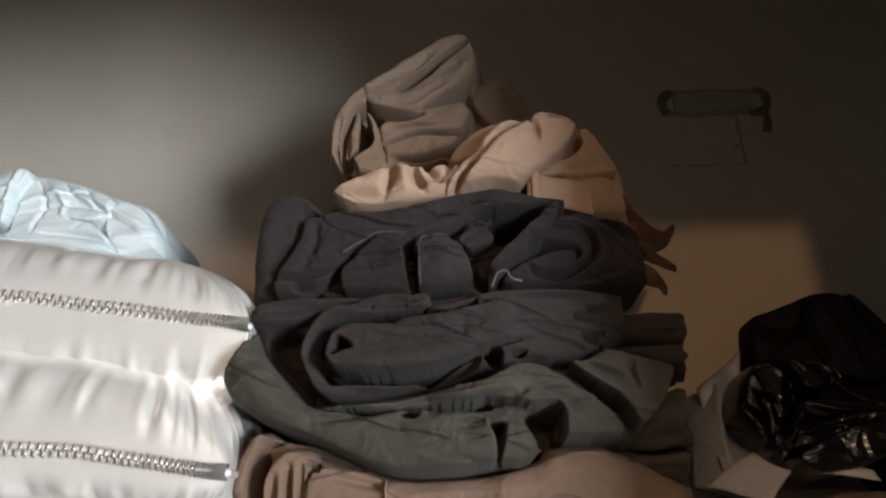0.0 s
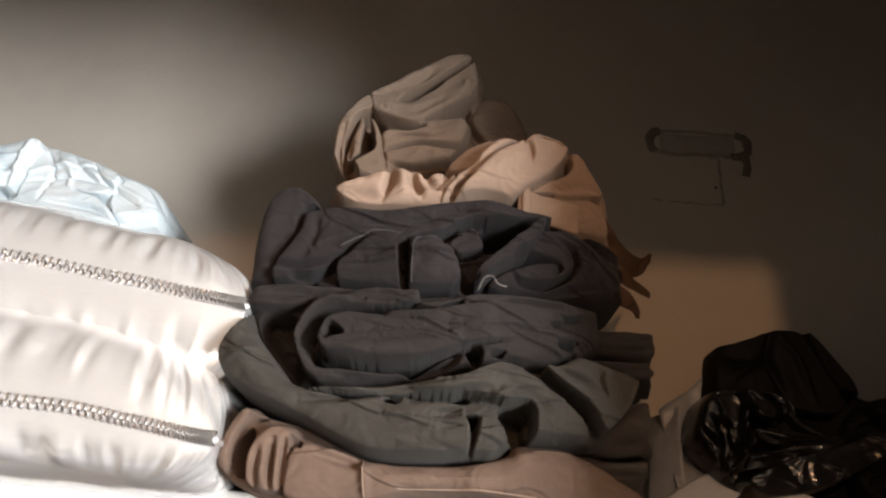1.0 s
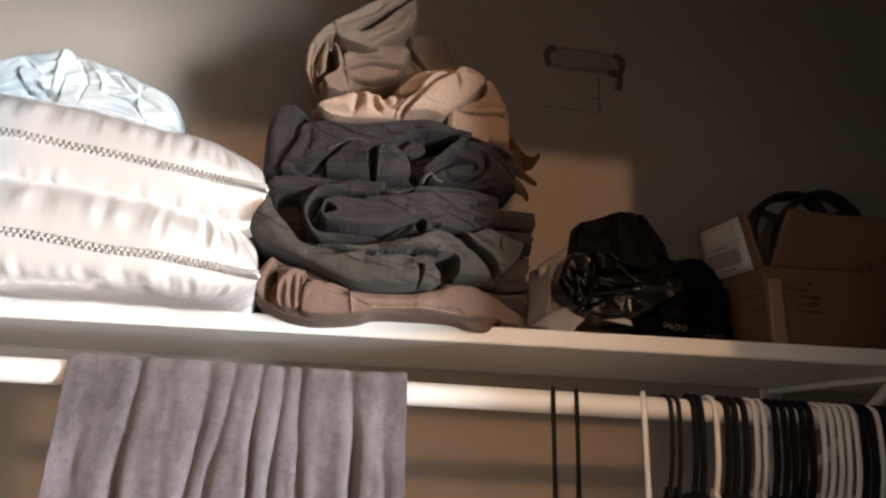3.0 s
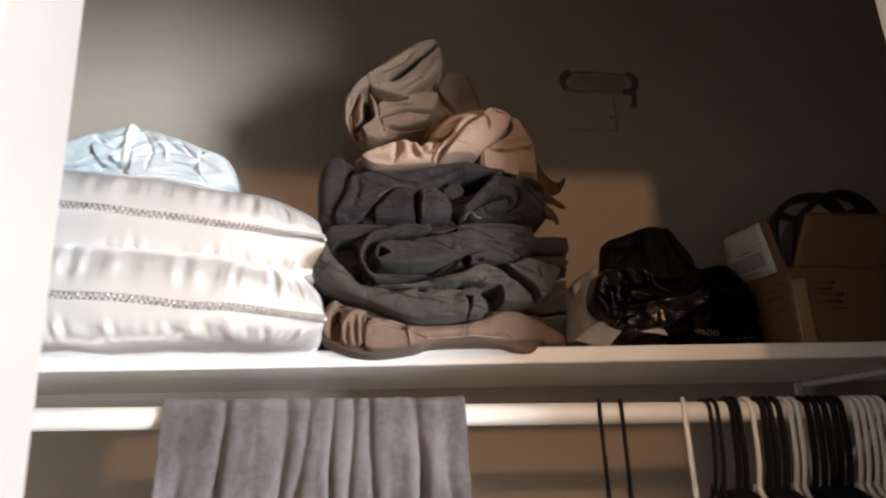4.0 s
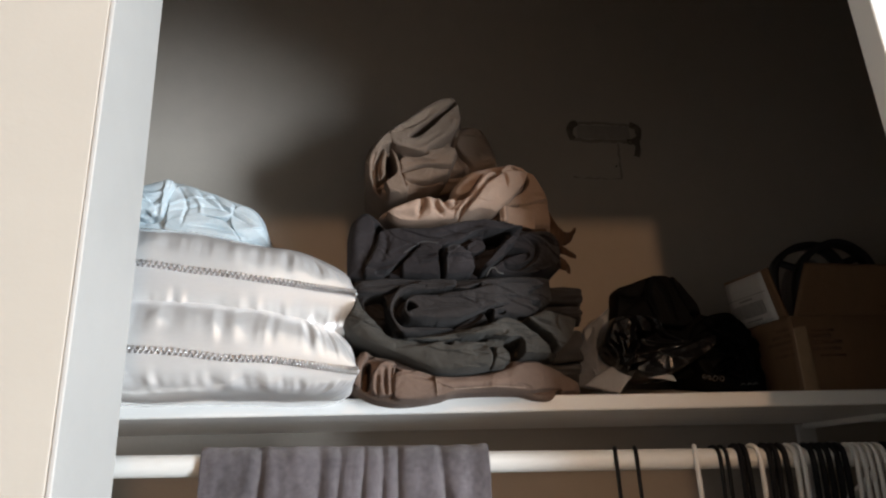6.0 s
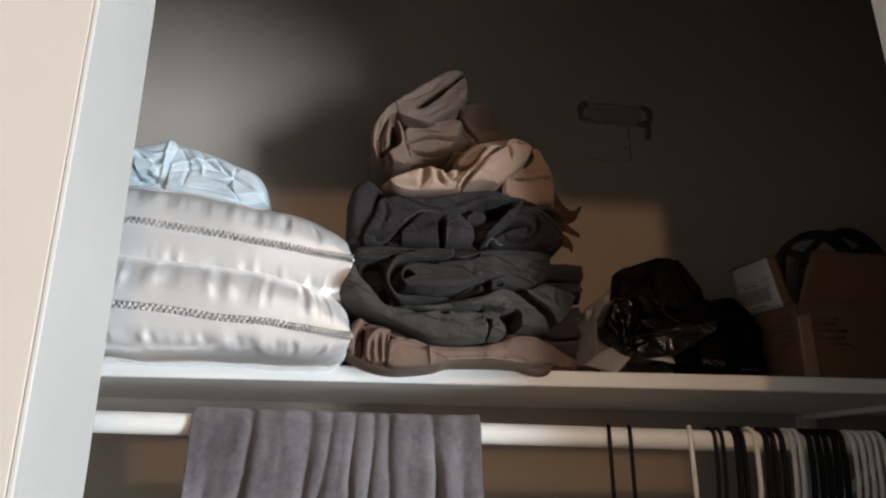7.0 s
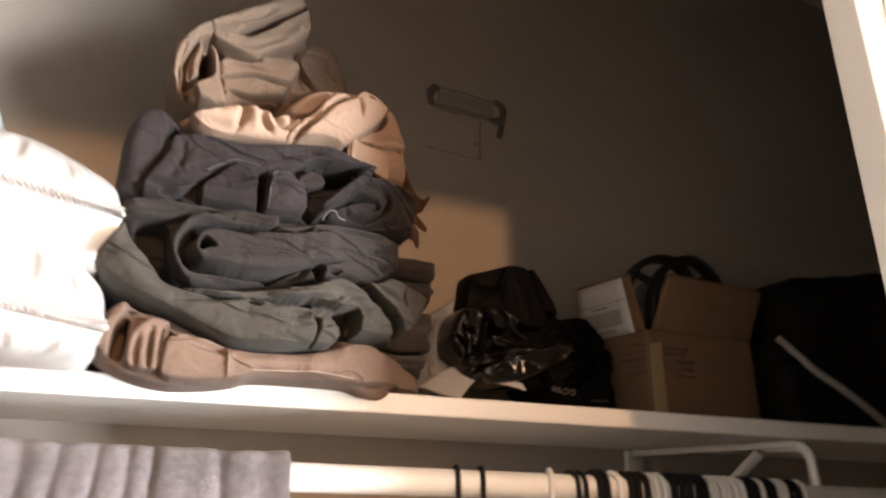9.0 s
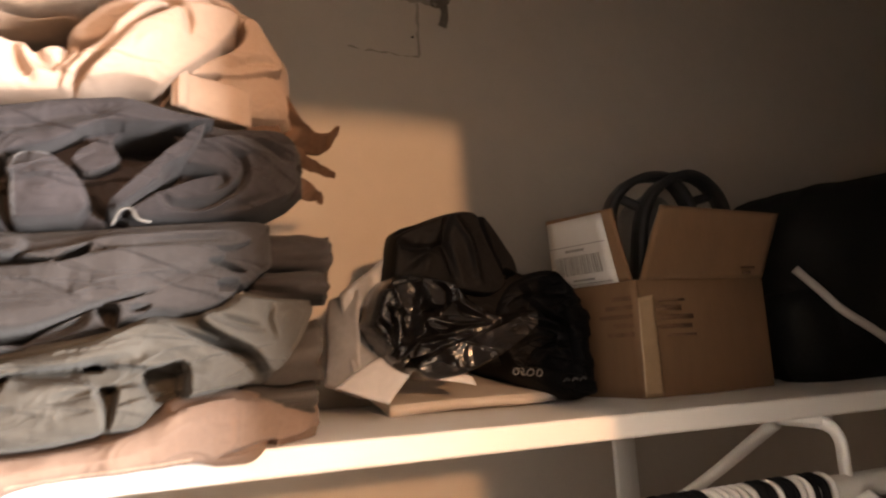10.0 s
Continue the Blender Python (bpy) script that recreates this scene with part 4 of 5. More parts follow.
tan_cloth.crease([(-0.130, 2.182), (-0.134, 2.143), (-0.122, 2.113)], 0.0035, -0.01)
tan_cloth.crease([(-0.116, 2.194), (-0.122, 2.166), (-0.122, 2.135)], 0.003, -0.009)
tan_cloth.crease([(-0.073, 2.204), (-0.042, 2.207), (-0.000, 2.235)], 0.006, -0.005)
tan_cloth.crease([(-0.094, 2.229), (-0.052, 2.249), (-0.021, 2.274)], 0.006, -0.006)
tan_cloth.crease([(-0.054, 2.118), (-0.023, 2.127)], 0.005, -0.006)
tan_cloth.crease([(-0.089, 2.178), (-0.082, 2.145), (-0.074, 2.118)], 0.004, -0.006)
tan_cloth.crease([(-0.094, 2.214), (-0.053, 2.207), (-0.011, 2.225), (0.028, 2.262)], 0.009, 0.006)
tan_cloth.crease([(-0.138, 2.165), (-0.136, 2.132), (-0.119, 2.104)], 0.005, 0.004)
leg_cloth = Cloth([(-0.091, 2.213), (-0.049, 2.221), (0.006, 2.239), (0.034, 2.273), (0.073, 2.277), (0.092, 2.255), (0.101, 2.221), (0.107, 2.195)],
    [(-0.091, 2.127), (-0.050, 2.122), (0.003, 2.138), (0.047, 2.165), (0.106, 2.183)])
leg_cloth.flap([(0.019, 2.223), (0.034, 2.262), (0.069, 2.266), (0.089, 2.243), (0.101, 2.207), (0.104, 2.175), (0.043, 2.161), (0.025, 2.193)], 0.014, 0.016)
leg_cloth.flap([(-0.093, 2.188), (0.003, 2.222), (0.044, 2.194), (0.049, 2.173), (-0.051, 2.146), (-0.093, 2.156)], 0.01, 0.01)
leg_cloth.crease([(0.030, 2.260), (0.020, 2.224), (0.044, 2.187), (0.059, 2.167)], 0.004, -0.01)
leg_cloth.crease([(-0.093, 2.151), (-0.030, 2.161), (0.054, 2.171)], 0.005, -0.01)
leg_cloth.crease([(0.013, 2.211), (0.029, 2.200), (0.036, 2.184)], 0.003, -0.005)

brown = trousers("folded_brown_trousers", "folded brown cotton trousers hanging slightly over the shelf's edge", M_BROWN, brown_cloth, -0.018, 0.24, 1.0, turned=0.095, loose=7)
grey = trousers("folded_grey_trousers", "folded grey-green cotton trousers with a frayed cuff", M_GREY, grey_cloth, -0.032, 0.22, 2.0, turned=0.095)
# Both leg insides are coloured as dark as the shade in them.
leg_end(grey, "leg_cuff", (0.198, 0.080, 1.822), 0.055, 0.026, -12, M_LEG_SHADE, 3.0, 0.07, "inside of a trouser leg, its shade put into the colour")
leg_end(grey, "leg_cuff", (0.192, 0.09, 1.785), 0.05, 0.014, -8, M_LEG_SHADE, 5.0, 0.06, "inside of a trouser leg, its shade put into the colour")
char = trousers("folded_charcoal_trousers", "rolled charcoal cotton trousers showing a coiled leg", M_CHAR, char_cloth, -0.028, 0.22, 3.0, turned=0.095)
leg_end(char, "leg_cuff", (0.222, 0.13, 1.915), 0.06, 0.020, -10, M_CHAR, 7.0, 0.07)
leg_end(char, "leg_cuff", (0.212, 0.12, 1.885), 0.055, 0.014, -6, M_CHAR, 9.0, 0.07)
navy = trousers("folded_navy_trousers", "folded dark navy trousers with pocket seams", M_NAVY, navy_cloth, -0.002, 0.23, 4.0, turned=0.095)
part("cloth_tag", tube([(0.028, -0.036, 1.916), (0.033, -0.042, 1.925), (0.040, -0.044, 1.926), (0.044, -0.045, 1.919), (0.052, -0.044, 1.917)], 0.0009, 8, 30), M_GREYPLASTIC, navy, "small pale cloth tag")
pink = trousers("folded_salmon_trousers", "folded salmon-beige cotton trousers with a waistband", M_PINK, pink_cloth, 0.034, 0.31, 5.0, turned=0.095, loose=5)
part("waistband", sheet(patch([(0.070, 0.024, 2.027), (0.137, 0.062, 2.026), (0.139, 0.062, 2.060), (0.070, 0.024, 2.056)], 14, 22, 0.002, 30, 3.0, 0.003), 0.004), M_PINK, pink)
part("belt_loop", sheet(patch([(0.074, 0.021, 2.026), (0.082, 0.025, 2.026), (0.082, 0.025, 2.060), (0.074, 0.021, 2.060)], 10, 6, 0.001, 30, 3.0, 0.002), 0.003), M_PINK, pink)
for k, (p, w) in enumerate(((((0.140, 0.10, 2.085), (0.180, 0.135, 2.075), (0.215, 0.17, 2.055), (0.25, 0.215, 2.066), (0.274, 0.238, 2.092)), (0.0, -0.03, 0.034)),
                            (((0.135, 0.10, 2.055), (0.175, 0.13, 2.04), (0.21, 0.16, 2.028), (0.262, 0.22, 2.030)), (0.0, -0.015, 0.026)),
                            (((0.14, 0.10, 2.03), (0.18, 0.13, 2.005), (0.215, 0.15, 1.99), (0.24, 0.20, 1.995)), (0.0, -0.02, 0.022)))):
    part("trouser_hem", strip(p, w, 0.003, 11 + k, 60, 14, 0.012, 42, 0.72), M_CUFF, pink, "worn hem with a darker tan inside")
tan = trousers("rolled_tan_trousers", "loosely rolled tan twill trousers on top of the pile", M_TAN, tan_cloth, 0.140, 0.30, 6.0, loose=4)
leg_cloth.build("rolled_leg", M_TAN, tan, 0.155, 0.32, 8.0, loose=3)

# stitched seams
def cloth_of(ob):
    return [c for c in ob.children if c.name.startswith("folded_cloth")][0]


for ob, mat, lines in ((navy, M_SEAM_DARK, ([(-0.128, 2.000), (-0.138, 1.97), (-0.150, 1.940)], [(-0.096, 1.954), (-0.068, 1.972), (-0.042, 1.970)], [(-0.030, 1.922), (-0.030, 1.945), (-0.026, 1.962), (-0.006, 1.962)])),
                       (brown, M_SEAM, ([(-0.056, 1.770), (-0.055, 1.756), (-0.053, 1.742)], [(-0.03, 1.751), (0.03, 1.753), (0.08, 1.752)]))):
    for line in lines:
        seam(cloth_of(ob), line, mat, ob)

# ---------------------------------------------------------------- silver satin cushions
def cushion_mesh(x0, x1, y0, y1, z_seam, up, down, seed, tilt, more_up, more_down):
    """A plump cushion with a pinched seam and drawn-in corners."""
    n = 200
    bm = bmesh.new()
    grids = []
    for sgn, h in ((1, up), (-1, down)):
        g = []
        for i, u in enumerate(np.linspace(-1, 1, n)):
            row = []
            for j, v in enumerate(np.linspace(-1, 1, n)):
                uu, vv = math.sin(u * math.pi / 2), math.sin(v * math.pi / 2)
                pull = 1 - 0.055 * (1 - abs(uu) ** 2) * abs(vv) ** 3
                pull_x = 1 - 0.055 * (1 - abs(vv) ** 2) * abs(uu) ** 3
                x = (x0 + x1) / 2 + uu * pull_x * (x1 - x0) / 2
                y = (y0 + y1) / 2 + vv * pull * (y1 - y0) / 2
                e = max(0.0, (1 - abs(uu) ** (3.7 if sgn > 0 else 6.5)) * (1 - abs(vv) ** 3.6)) ** (0.36 if sgn > 0 else 0.28)
                edge = max(abs(uu), abs(vv))
                q = Vector((x * 26, y * 26, seed + sgn * 3))
                # gathers running away from the seam
                near = min(1.0, max(0.0, (edge - 0.84) / 0.10)) * min(1.0, (1 - edge) * 30)
                wf = 1 / (1 + math.exp(-14 * (abs(vv) - abs(uu))))
                along = x * wf + y * (1 - wf) + 0.010 * noise.noise(Vector((x * 20, y * 20, sgn * 5 + seed)))
                ga = noise.noise(Vector((along * 40, seed * 2, sgn * 4.0 + wf))) + 0.55 * noise.noise(Vector((along * 85, seed * 5, sgn * 2.0)))
                ga *= 0.35 + 0.9 * max(0.0, 0.5 + noise.noise(Vector((along * 11, seed, sgn * 7.0))))
                gather = ga * near
                out = 0.0075 * gather
                x += out * math.copysign(abs(uu) ** 6, uu) * (1 - wf)
                y += out * math.copysign(abs(vv) ** 6, vv) * wf
                big = noise.noise(q * 0.30) * 0.007 + noise.noise(q * 0.7) * 0.0022
                z = (h + (more_up if sgn > 0 else more_down) * (x1 - x)) * e + (0.0055 * gather + big) * min(1, 3 * e) * (1 if e > 0 else 0)
                if i in (0, n - 1) or j in (0, n - 1):
                    z = 0
                row.append((x, y, z_seam + 0.0045 * noise.noise(Vector((x * 13, seed, 1.0))) * abs(vv) ** 3 + tilt * (x - x1) - 0.006 * (uu * uu + vv * vv) + sgn * z))
            g.append(row)
        grids.append(g)
    vs = []
    for k, g in enumerate(grids):
        vs.append([[bm.verts.new(p) if k == 0 or not (i in (0, n - 1) or j in (0, n - 1)) else vs[0][i][j] for j, p in enumerate(row)] for i, row in enumerate(g)])
        for i in range(n - 1):
            for j in range(n - 1):
                bm.faces.new((vs[k][i][j], vs[k][i][j + 1], vs[k][i + 1][j + 1], vs[k][i + 1][j]))
    rim = [g for g in grids[0]]
    front = [Vector(rim[i][0]) for i in range(n)]
    right = [Vector(rim[n - 1][j]) for j in range(n)]
    return bm, front, right


def zip_teeth(line, out, count, size):
    """Two interlocking rows of teeth along a seam."""
    pts = spline([tuple(p) for p in line], count)
    bm = bmesh.new()
    for k in range(count):
        a = pts[k] + np.array(out) * 0.0035
        b = box(-size[0], size[0], -size[1], size[1], -size[2], size[2], 0.0)
        off = 0.0016 if k % 2 else -0.0016
        m = Matrix.Translation((a[0], a[1], a[2] + off)) @ pose(0, 0, 0, 22 if k % 2 else -22, 28 if k % 2 else -28, 0)
        bmesh.ops.transform(b, matrix=m, verts=b.verts[:])
        idx = [bm.verts.new(v.co) for v in b.verts]
        b.verts.index_update()
        for f in b.faces:
            bm.faces.new([idx[v.index] for v in f.verts])
        b.free()
    return bm


def cushion(label, *args):
    ob = thing("satin_cushion", label, "cushion", "silver cushions")
    bm, front, right = cushion_mesh(*args)
    part("cover", bm, M_SATIN, ob)
    line = front[3:-1:5]
    part("zip_tape", strip([tuple(p + Vector((0, -0.0012, 0))) for p in line], (0, 0, 0.0080), 0.0018, 5.0, 120, 3, 0.0), M_ZIPTAPE, ob)
    z = part("zip_teeth", zip_teeth(line, (0, -1, 0), 190, (0.0008, 0.0014, 0.0043)), M_ZIP, ob, "zigzag metal zip teeth", smooth=False)
    z["kind"] = "stuff"
    part("corner_piping", tube([tuple(p) for p in right[1:100:10]], 0.0032, 8, 40), M_SATIN, ob)
    return ob


cushion("plump silver satin cushion with a zip, lying on the shelf", -0.62, -0.165, -0.058, 0.345, 1.788, 0.100, 0.044, 3.0, -0.105, 0.015, 0.085)
cushion("plump silver satin cushion with a zip, lying on another cushion", -0.62, -0.167, -0.036, 0.360, 1.901, 0.080, 0.088, 7.0, -0.150, 0.0, 0.07)

# crumpled pale blue packet on the cushions
packet = thing("plastic_packet", "crumpled pale blue plastic packet on the upper cushion", "packet", at=(0, 0, 0.004))
packet_cloth = Cloth([(-0.625, 2.060), (-0.589, 2.078), (-0.559, 2.091), (-0.530, 2.101), (-0.494, 2.108), (-0.475, 2.119), (-0.462, 2.118), (-0.431, 2.110), (-0.398, 2.096), (-0.360, 2.082), (-0.333, 2.070), (-0.316, 2.048), (-0.309, 2.025)],
    [(-0.615, 1.988), (-0.517, 1.990), (-0.416, 1.992), (-0.354, 2.001), (-0.308, 2.011)])
packet_cloth.flap([(-0.615, 2.046), (-0.580, 2.071), (-0.525, 2.092), (-0.468, 2.110), (-0.455, 2.105), (-0.466, 2.070), (-0.470, 2.039), (-0.513, 2.054), (-0.546, 2.039), (-0.612, 2.027)], 0.016, 0.006)
packet_cloth.flap([(-0.466, 2.070), (-0.456, 2.107), (-0.425, 2.100), (-0.356, 2.074), (-0.371, 2.038), (-0.421, 2.052), (-0.466, 2.021)], 0.012, 0.01)
packet_cloth.flap([(-0.371, 2.038), (-0.356, 2.074), (-0.328, 2.060), (-0.308, 2.025), (-0.305, 2.001), (-0.342, 1.995)], 0.009, 0.006)
packet_cloth.flap([(-0.522, 2.069), (-0.497, 2.077), (-0.476, 2.048), (-0.503, 2.038)], 0.022, 0.004)
packet_cloth.flap([(-0.470, 2.039), (-0.421, 2.052), (-0.371, 2.037), (-0.342, 1.995), (-0.463, 1.988)], 0.015, 0.006)
packet_cloth.flap([(-0.612, 2.025), (-0.546, 2.037), (-0.513, 2.047), (-0.471, 2.035), (-0.466, 1.983), (-0.606, 1.980)], 0.012, 0.006)
packet_cloth.hole([(-0.516, 2.047), (-0.494, 2.054), (-0.480, 2.034), (-0.510, 2.028)], 0.01)
packet_cloth.crease([(-0.455, 2.101), (-0.436, 2.071), (-0.440, 2.034)], 0.003, -0.004)
packet_cloth.crease([(-0.425, 2.097), (-0.398, 2.067), (-0.354, 2.052)], 0.004, -0.004)
packet_cloth.crease([(-0.400, 2.086), (-0.373, 2.058), (-0.335, 2.032)], 0.003, -0.004)
packet_cloth.crease([(-0.461, 2.056), (-0.418, 2.064), (-0.382, 2.058)], 0.003, -0.003)
packet_cloth.crease([(-0.517, 2.084), (-0.496, 2.069), (-0.472, 2.075)], 0.003, -0.005)
packet_cloth.crease([(-0.433, 2.032), (-0.388, 2.025), (-0.343, 2.012)], 0.004, -0.004)
packet_cloth.crease([(-0.466, 2.107), (-0.470, 2.075), (-0.472, 2.039)], 0.004, 0.005)
packet_cloth.crease([(-0.438, 2.096), (-0.417, 2.072), (-0.411, 2.050)], 0.004, 0.004)
packet_cloth.crease([(-0.410, 2.077), (-0.373, 2.063), (-0.327, 2.039)], 0.004, 0.004)
packet_cloth.crease([(-0.508, 2.089), (-0.490, 2.081), (-0.468, 2.088)], 0.003, 0.004)
packet_cloth.build("packet_body", M_BLUE, packet, 0.085, 0.24, 9.0, wrinkle=0.0011, loose=4)
part("sealed_edge", strip([(-0.366, 0.10, 2.052), (-0.352, 0.098, 2.038), (-0.345, 0.096, 2.018), (-0.346, 0.095, 2.002)], (0.012, 0.0, 0.004), 0.0015, 4.0, 24, 5, 0.003, 60), M_BLUE, packet)

# ---------------------------------------------------------------- towel over the rod
towel = thing("hand_towel", "lavender-grey terry towel folded over the rod in pleats", "towel")
rows, cols = 90, 260
PLEATS = ((0.20, -0.16, 0.020, 1.5), (0.40, -0.18, 0.018, 1.5), (0.47, -0.30, 0.016, 0.9), (0.555, -0.06, 0.014, 1.1), (0.62, -0.18, 0.016, 1.3),
          (0.675, 0.10, 0.015, 1.2), (0.83, 0.10, 0.018, 1.5), (0.07, -0.10, 0.030, 0.5), (0.93, 0.03, 0.020, 0.6), (0.30, 0.10, 0.022, 0.5))
g = np.zeros((rows, cols, 3))
for j, u in enumerate(np.linspace(0, 1, cols)):
    x = -0.374 + 0.394 * u
    r = rod_at(x)
    for i, s in enumerate(np.linspace(0, 1, rows)):
        # down the front, over the rod, down the back
        lf, arc, lb = 0.52, math.pi * 0.021, 0.30
        d = s * (lf + arc + lb)
        if d < lf:
            y, z, h = -0.0215, -(lf - d), min(1.0, (lf - d) / 0.12)
        elif d < lf + arc:
            a = (d - lf) / 0.021
            y, z, h = -0.0215 * math.cos(a), 0.0215 * math.sin(a), 0.0
        else:
            y, z, h = 0.0215, -(d - lf - arc), min(1.0, (d - lf - arc) / 0.12)
        down = max(0.0, -z)
        pleat = 0.35 * noise.noise(Vector((x * 13, z * 1.5, 8.0))) + 0.18 * noise.noise(Vector((x * 45, z * 3, 2.0)))
        for at_u, slant, wide, deep in PLEATS:
            c = at_u + slant * down + 0.014 * noise.noise(Vector((at_u * 40, z * 9, 3.0)))
            deep *= 0.45 + 0.9 * max(0.0, 0.4 + noise.noise(Vector((at_u * 31, z * 7, 6.0))))
            dd = (u - c) / wide
            pleat += 0.16 * deep * math.exp(-((abs(dd) - 1.8) / 1.1) ** 2) - deep * math.exp(-dd * dd)
        swell = 0.005 * noise.noise(Vector((x * 30, z * 10, 5.0))) + 0.003 * noise.noise(Vector((x * 70, z * 55, 1.0)))
        side = -1 if d < lf + arc / 2 else 1
        yy = y + side * (0.019 * pleat * (0.25 + 0.75 * h) + swell + 0.012 * h)
        spread = (u - 0.6) * 0.008 * h * max(0.0, -z) / 0.4 * (1 if side < 0 else 0)
        zz = z + 0.0035 * noise.noise(Vector((x * 40, 1.0, 0)))
        g[i, j] = (r.x + spread + 0.004 * h * noise.noise(Vector((x * 22, z * 7, 9.0))), r.y + yy, r.z + zz)
part("towel_cloth", sheet(g, 0.006), M_TOWEL, towel)

# ---------------------------------------------------------------- bags and envelope
env = thing("padded_envelope", "cream padded paper envelope lying flat on the shelf", "envelope")
zz = shelf_z(0.45)
part("envelope_body", sheet(patch([(0.315, 0.212, zz + 0.008), (0.538, 0.202, zz + 0.006), (0.505, 0.385, zz + 0.042), (0.325, 0.39, zz + 0.038)], 24, 24, 0.003, 14, 1.0, 0.006), 0.011), M_PAPER, env)
part("envelope_flap", sheet(patch([(0.316, 0.211, zz + 0.0145), (0.537, 0.201, zz + 0.0125), (0.530, 0.240, zz + 0.0205), (0.317, 0.250, zz + 0.0220)], 8, 24, 0.001, 14, 1.0, 0.001), 0.002), M_PAPER, env)

bag = thing("mailing_bag", "crumpled black plastic mailing bag with a white inside", "plastic bag")
bag_body_cloth = Cloth([(0.319, 1.880), (0.325, 1.921), (0.334, 1.960), (0.365, 1.973), (0.409, 1.987), (0.444, 1.989), (0.464, 1.964), (0.483, 1.939), (0.502, 1.912), (0.532, 1.905), (0.563, 1.897)],
    [(0.318, 1.860), (0.326, 1.807), (0.361, 1.788), (0.398, 1.785), (0.446, 1.792), (0.496, 1.796), (0.555, 1.822)])
bag_body_cloth.flap([(0.321, 1.953), (0.398, 1.983), (0.434, 1.986), (0.464, 1.946), (0.484, 1.907), (0.457, 1.879), (0.395, 1.889), (0.351, 1.903), (0.322, 1.895), (0.307, 1.918)], 0.016, 0.008)
bag_body_cloth.flap([(0.432, 1.984), (0.454, 1.962), (0.491, 1.907), (0.471, 1.896), (0.453, 1.931)], 0.024, 0.003)
bag_body_cloth.hole([(0.463, 1.914), (0.487, 1.903), (0.471, 1.894)], 0.014)
bag_body_cloth.crease([(0.398, 1.981), (0.391, 1.945), (0.403, 1.897)], 0.006, -0.006)
bag_body_cloth.crease([(0.326, 1.951), (0.354, 1.938), (0.399, 1.945)], 0.005, -0.005)
bag_body_cloth.crease([(0.402, 1.981), (0.422, 1.946), (0.434, 1.896)], 0.005, 0.006)
bag_body_cloth.crease([(0.338, 1.918), (0.368, 1.938), (0.385, 1.966)], 0.006, 0.004)
bag_crumple_cloth = Cloth([(0.286, 1.852), (0.300, 1.888), (0.320, 1.904), (0.348, 1.907), (0.392, 1.896), (0.428, 1.868), (0.467, 1.856), (0.496, 1.866)],
    [(0.286, 1.847), (0.299, 1.826), (0.317, 1.798), (0.349, 1.783), (0.384, 1.787), (0.438, 1.805), (0.494, 1.838)])
bag_crumple_cloth.flap([(0.276, 1.851), (0.300, 1.895), (0.326, 1.904), (0.341, 1.881), (0.322, 1.850), (0.330, 1.822), (0.308, 1.799)], 0.012, 0.006)
bag_crumple_cloth.flap([(0.330, 1.902), (0.381, 1.895), (0.393, 1.874), (0.354, 1.863)], 0.022, 0.004)
bag_crumple_cloth.flap([(0.334, 1.855), (0.378, 1.857), (0.440, 1.846), (0.409, 1.827), (0.351, 1.816), (0.321, 1.807)], 0.02, 0.004)
bag_crumple_cloth.flap([(0.320, 1.802), (0.363, 1.822), (0.439, 1.843), (0.482, 1.866), (0.482, 1.836), (0.434, 1.807), (0.373, 1.786), (0.340, 1.783)], 0.03, 0.008)
bag_crumple_cloth.hole([(0.302, 1.857), (0.323, 1.869), (0.329, 1.837), (0.315, 1.820)], 0.012)
bag_crumple_cloth.hole([(0.340, 1.872), (0.372, 1.865), (0.350, 1.858)], 0.01)
bag_crumple_cloth.crease([(0.303, 1.870), (0.316, 1.849), (0.312, 1.825)], 0.003, -0.01)
bag_crumple_cloth.crease([(0.356, 1.899), (0.373, 1.881), (0.367, 1.855)], 0.003, -0.009)
bag_crumple_cloth.crease([(0.335, 1.847), (0.359, 1.836), (0.399, 1.839)], 0.003, -0.01)
bag_crumple_cloth.crease([(0.324, 1.831), (0.348, 1.832), (0.377, 1.835)], 0.003, -0.008)
bag_crumple_cloth.crease([(0.289, 1.858), (0.307, 1.835), (0.307, 1.808)], 0.003, -0.01)
bag_crumple_cloth.crease([(0.389, 1.880), (0.408, 1.860), (0.437, 1.848)], 0.004, -0.008)
bag_crumple_cloth.crease([(0.332, 1.900), (0.344, 1.875), (0.336, 1.840), (0.319, 1.810)], 0.004, 0.012)
bag_crumple_cloth.crease([(0.311, 1.892), (0.315, 1.866), (0.301, 1.839)], 0.003, 0.008)
bag_crumple_cloth.crease([(0.350, 1.852), (0.377, 1.845), (0.422, 1.845)], 0.003, 0.009)
bag_crumple_cloth.crease([(0.337, 1.825), (0.369, 1.830)], 0.003, 0.008)
bag_crumple_cloth.crease([(0.381, 1.890), (0.384, 1.874), (0.372, 1.863)], 0.003, 0.008)
bag_side_cloth = Cloth([(0.459, 1.854), (0.482, 1.889), (0.514, 1.907), (0.554, 1.912), (0.575, 1.895), (0.592, 1.870), (0.604, 1.840), (0.608, 1.800)],
    [(0.456, 1.819), (0.477, 1.783), (0.516, 1.758), (0.550, 1.744), (0.576, 1.741), (0.602, 1.748)])
bag_side_cloth.flap([(0.448, 1.826), (0.482, 1.852), (0.532, 1.850), (0.547, 1.821), (0.506, 1.795), (0.466, 1.787)], 0.012, 0.006)
bag_side_cloth.flap([(0.490, 1.894), (0.538, 1.909), (0.574, 1.869), (0.561, 1.834), (0.512, 1.861)], 0.014, 0.008)
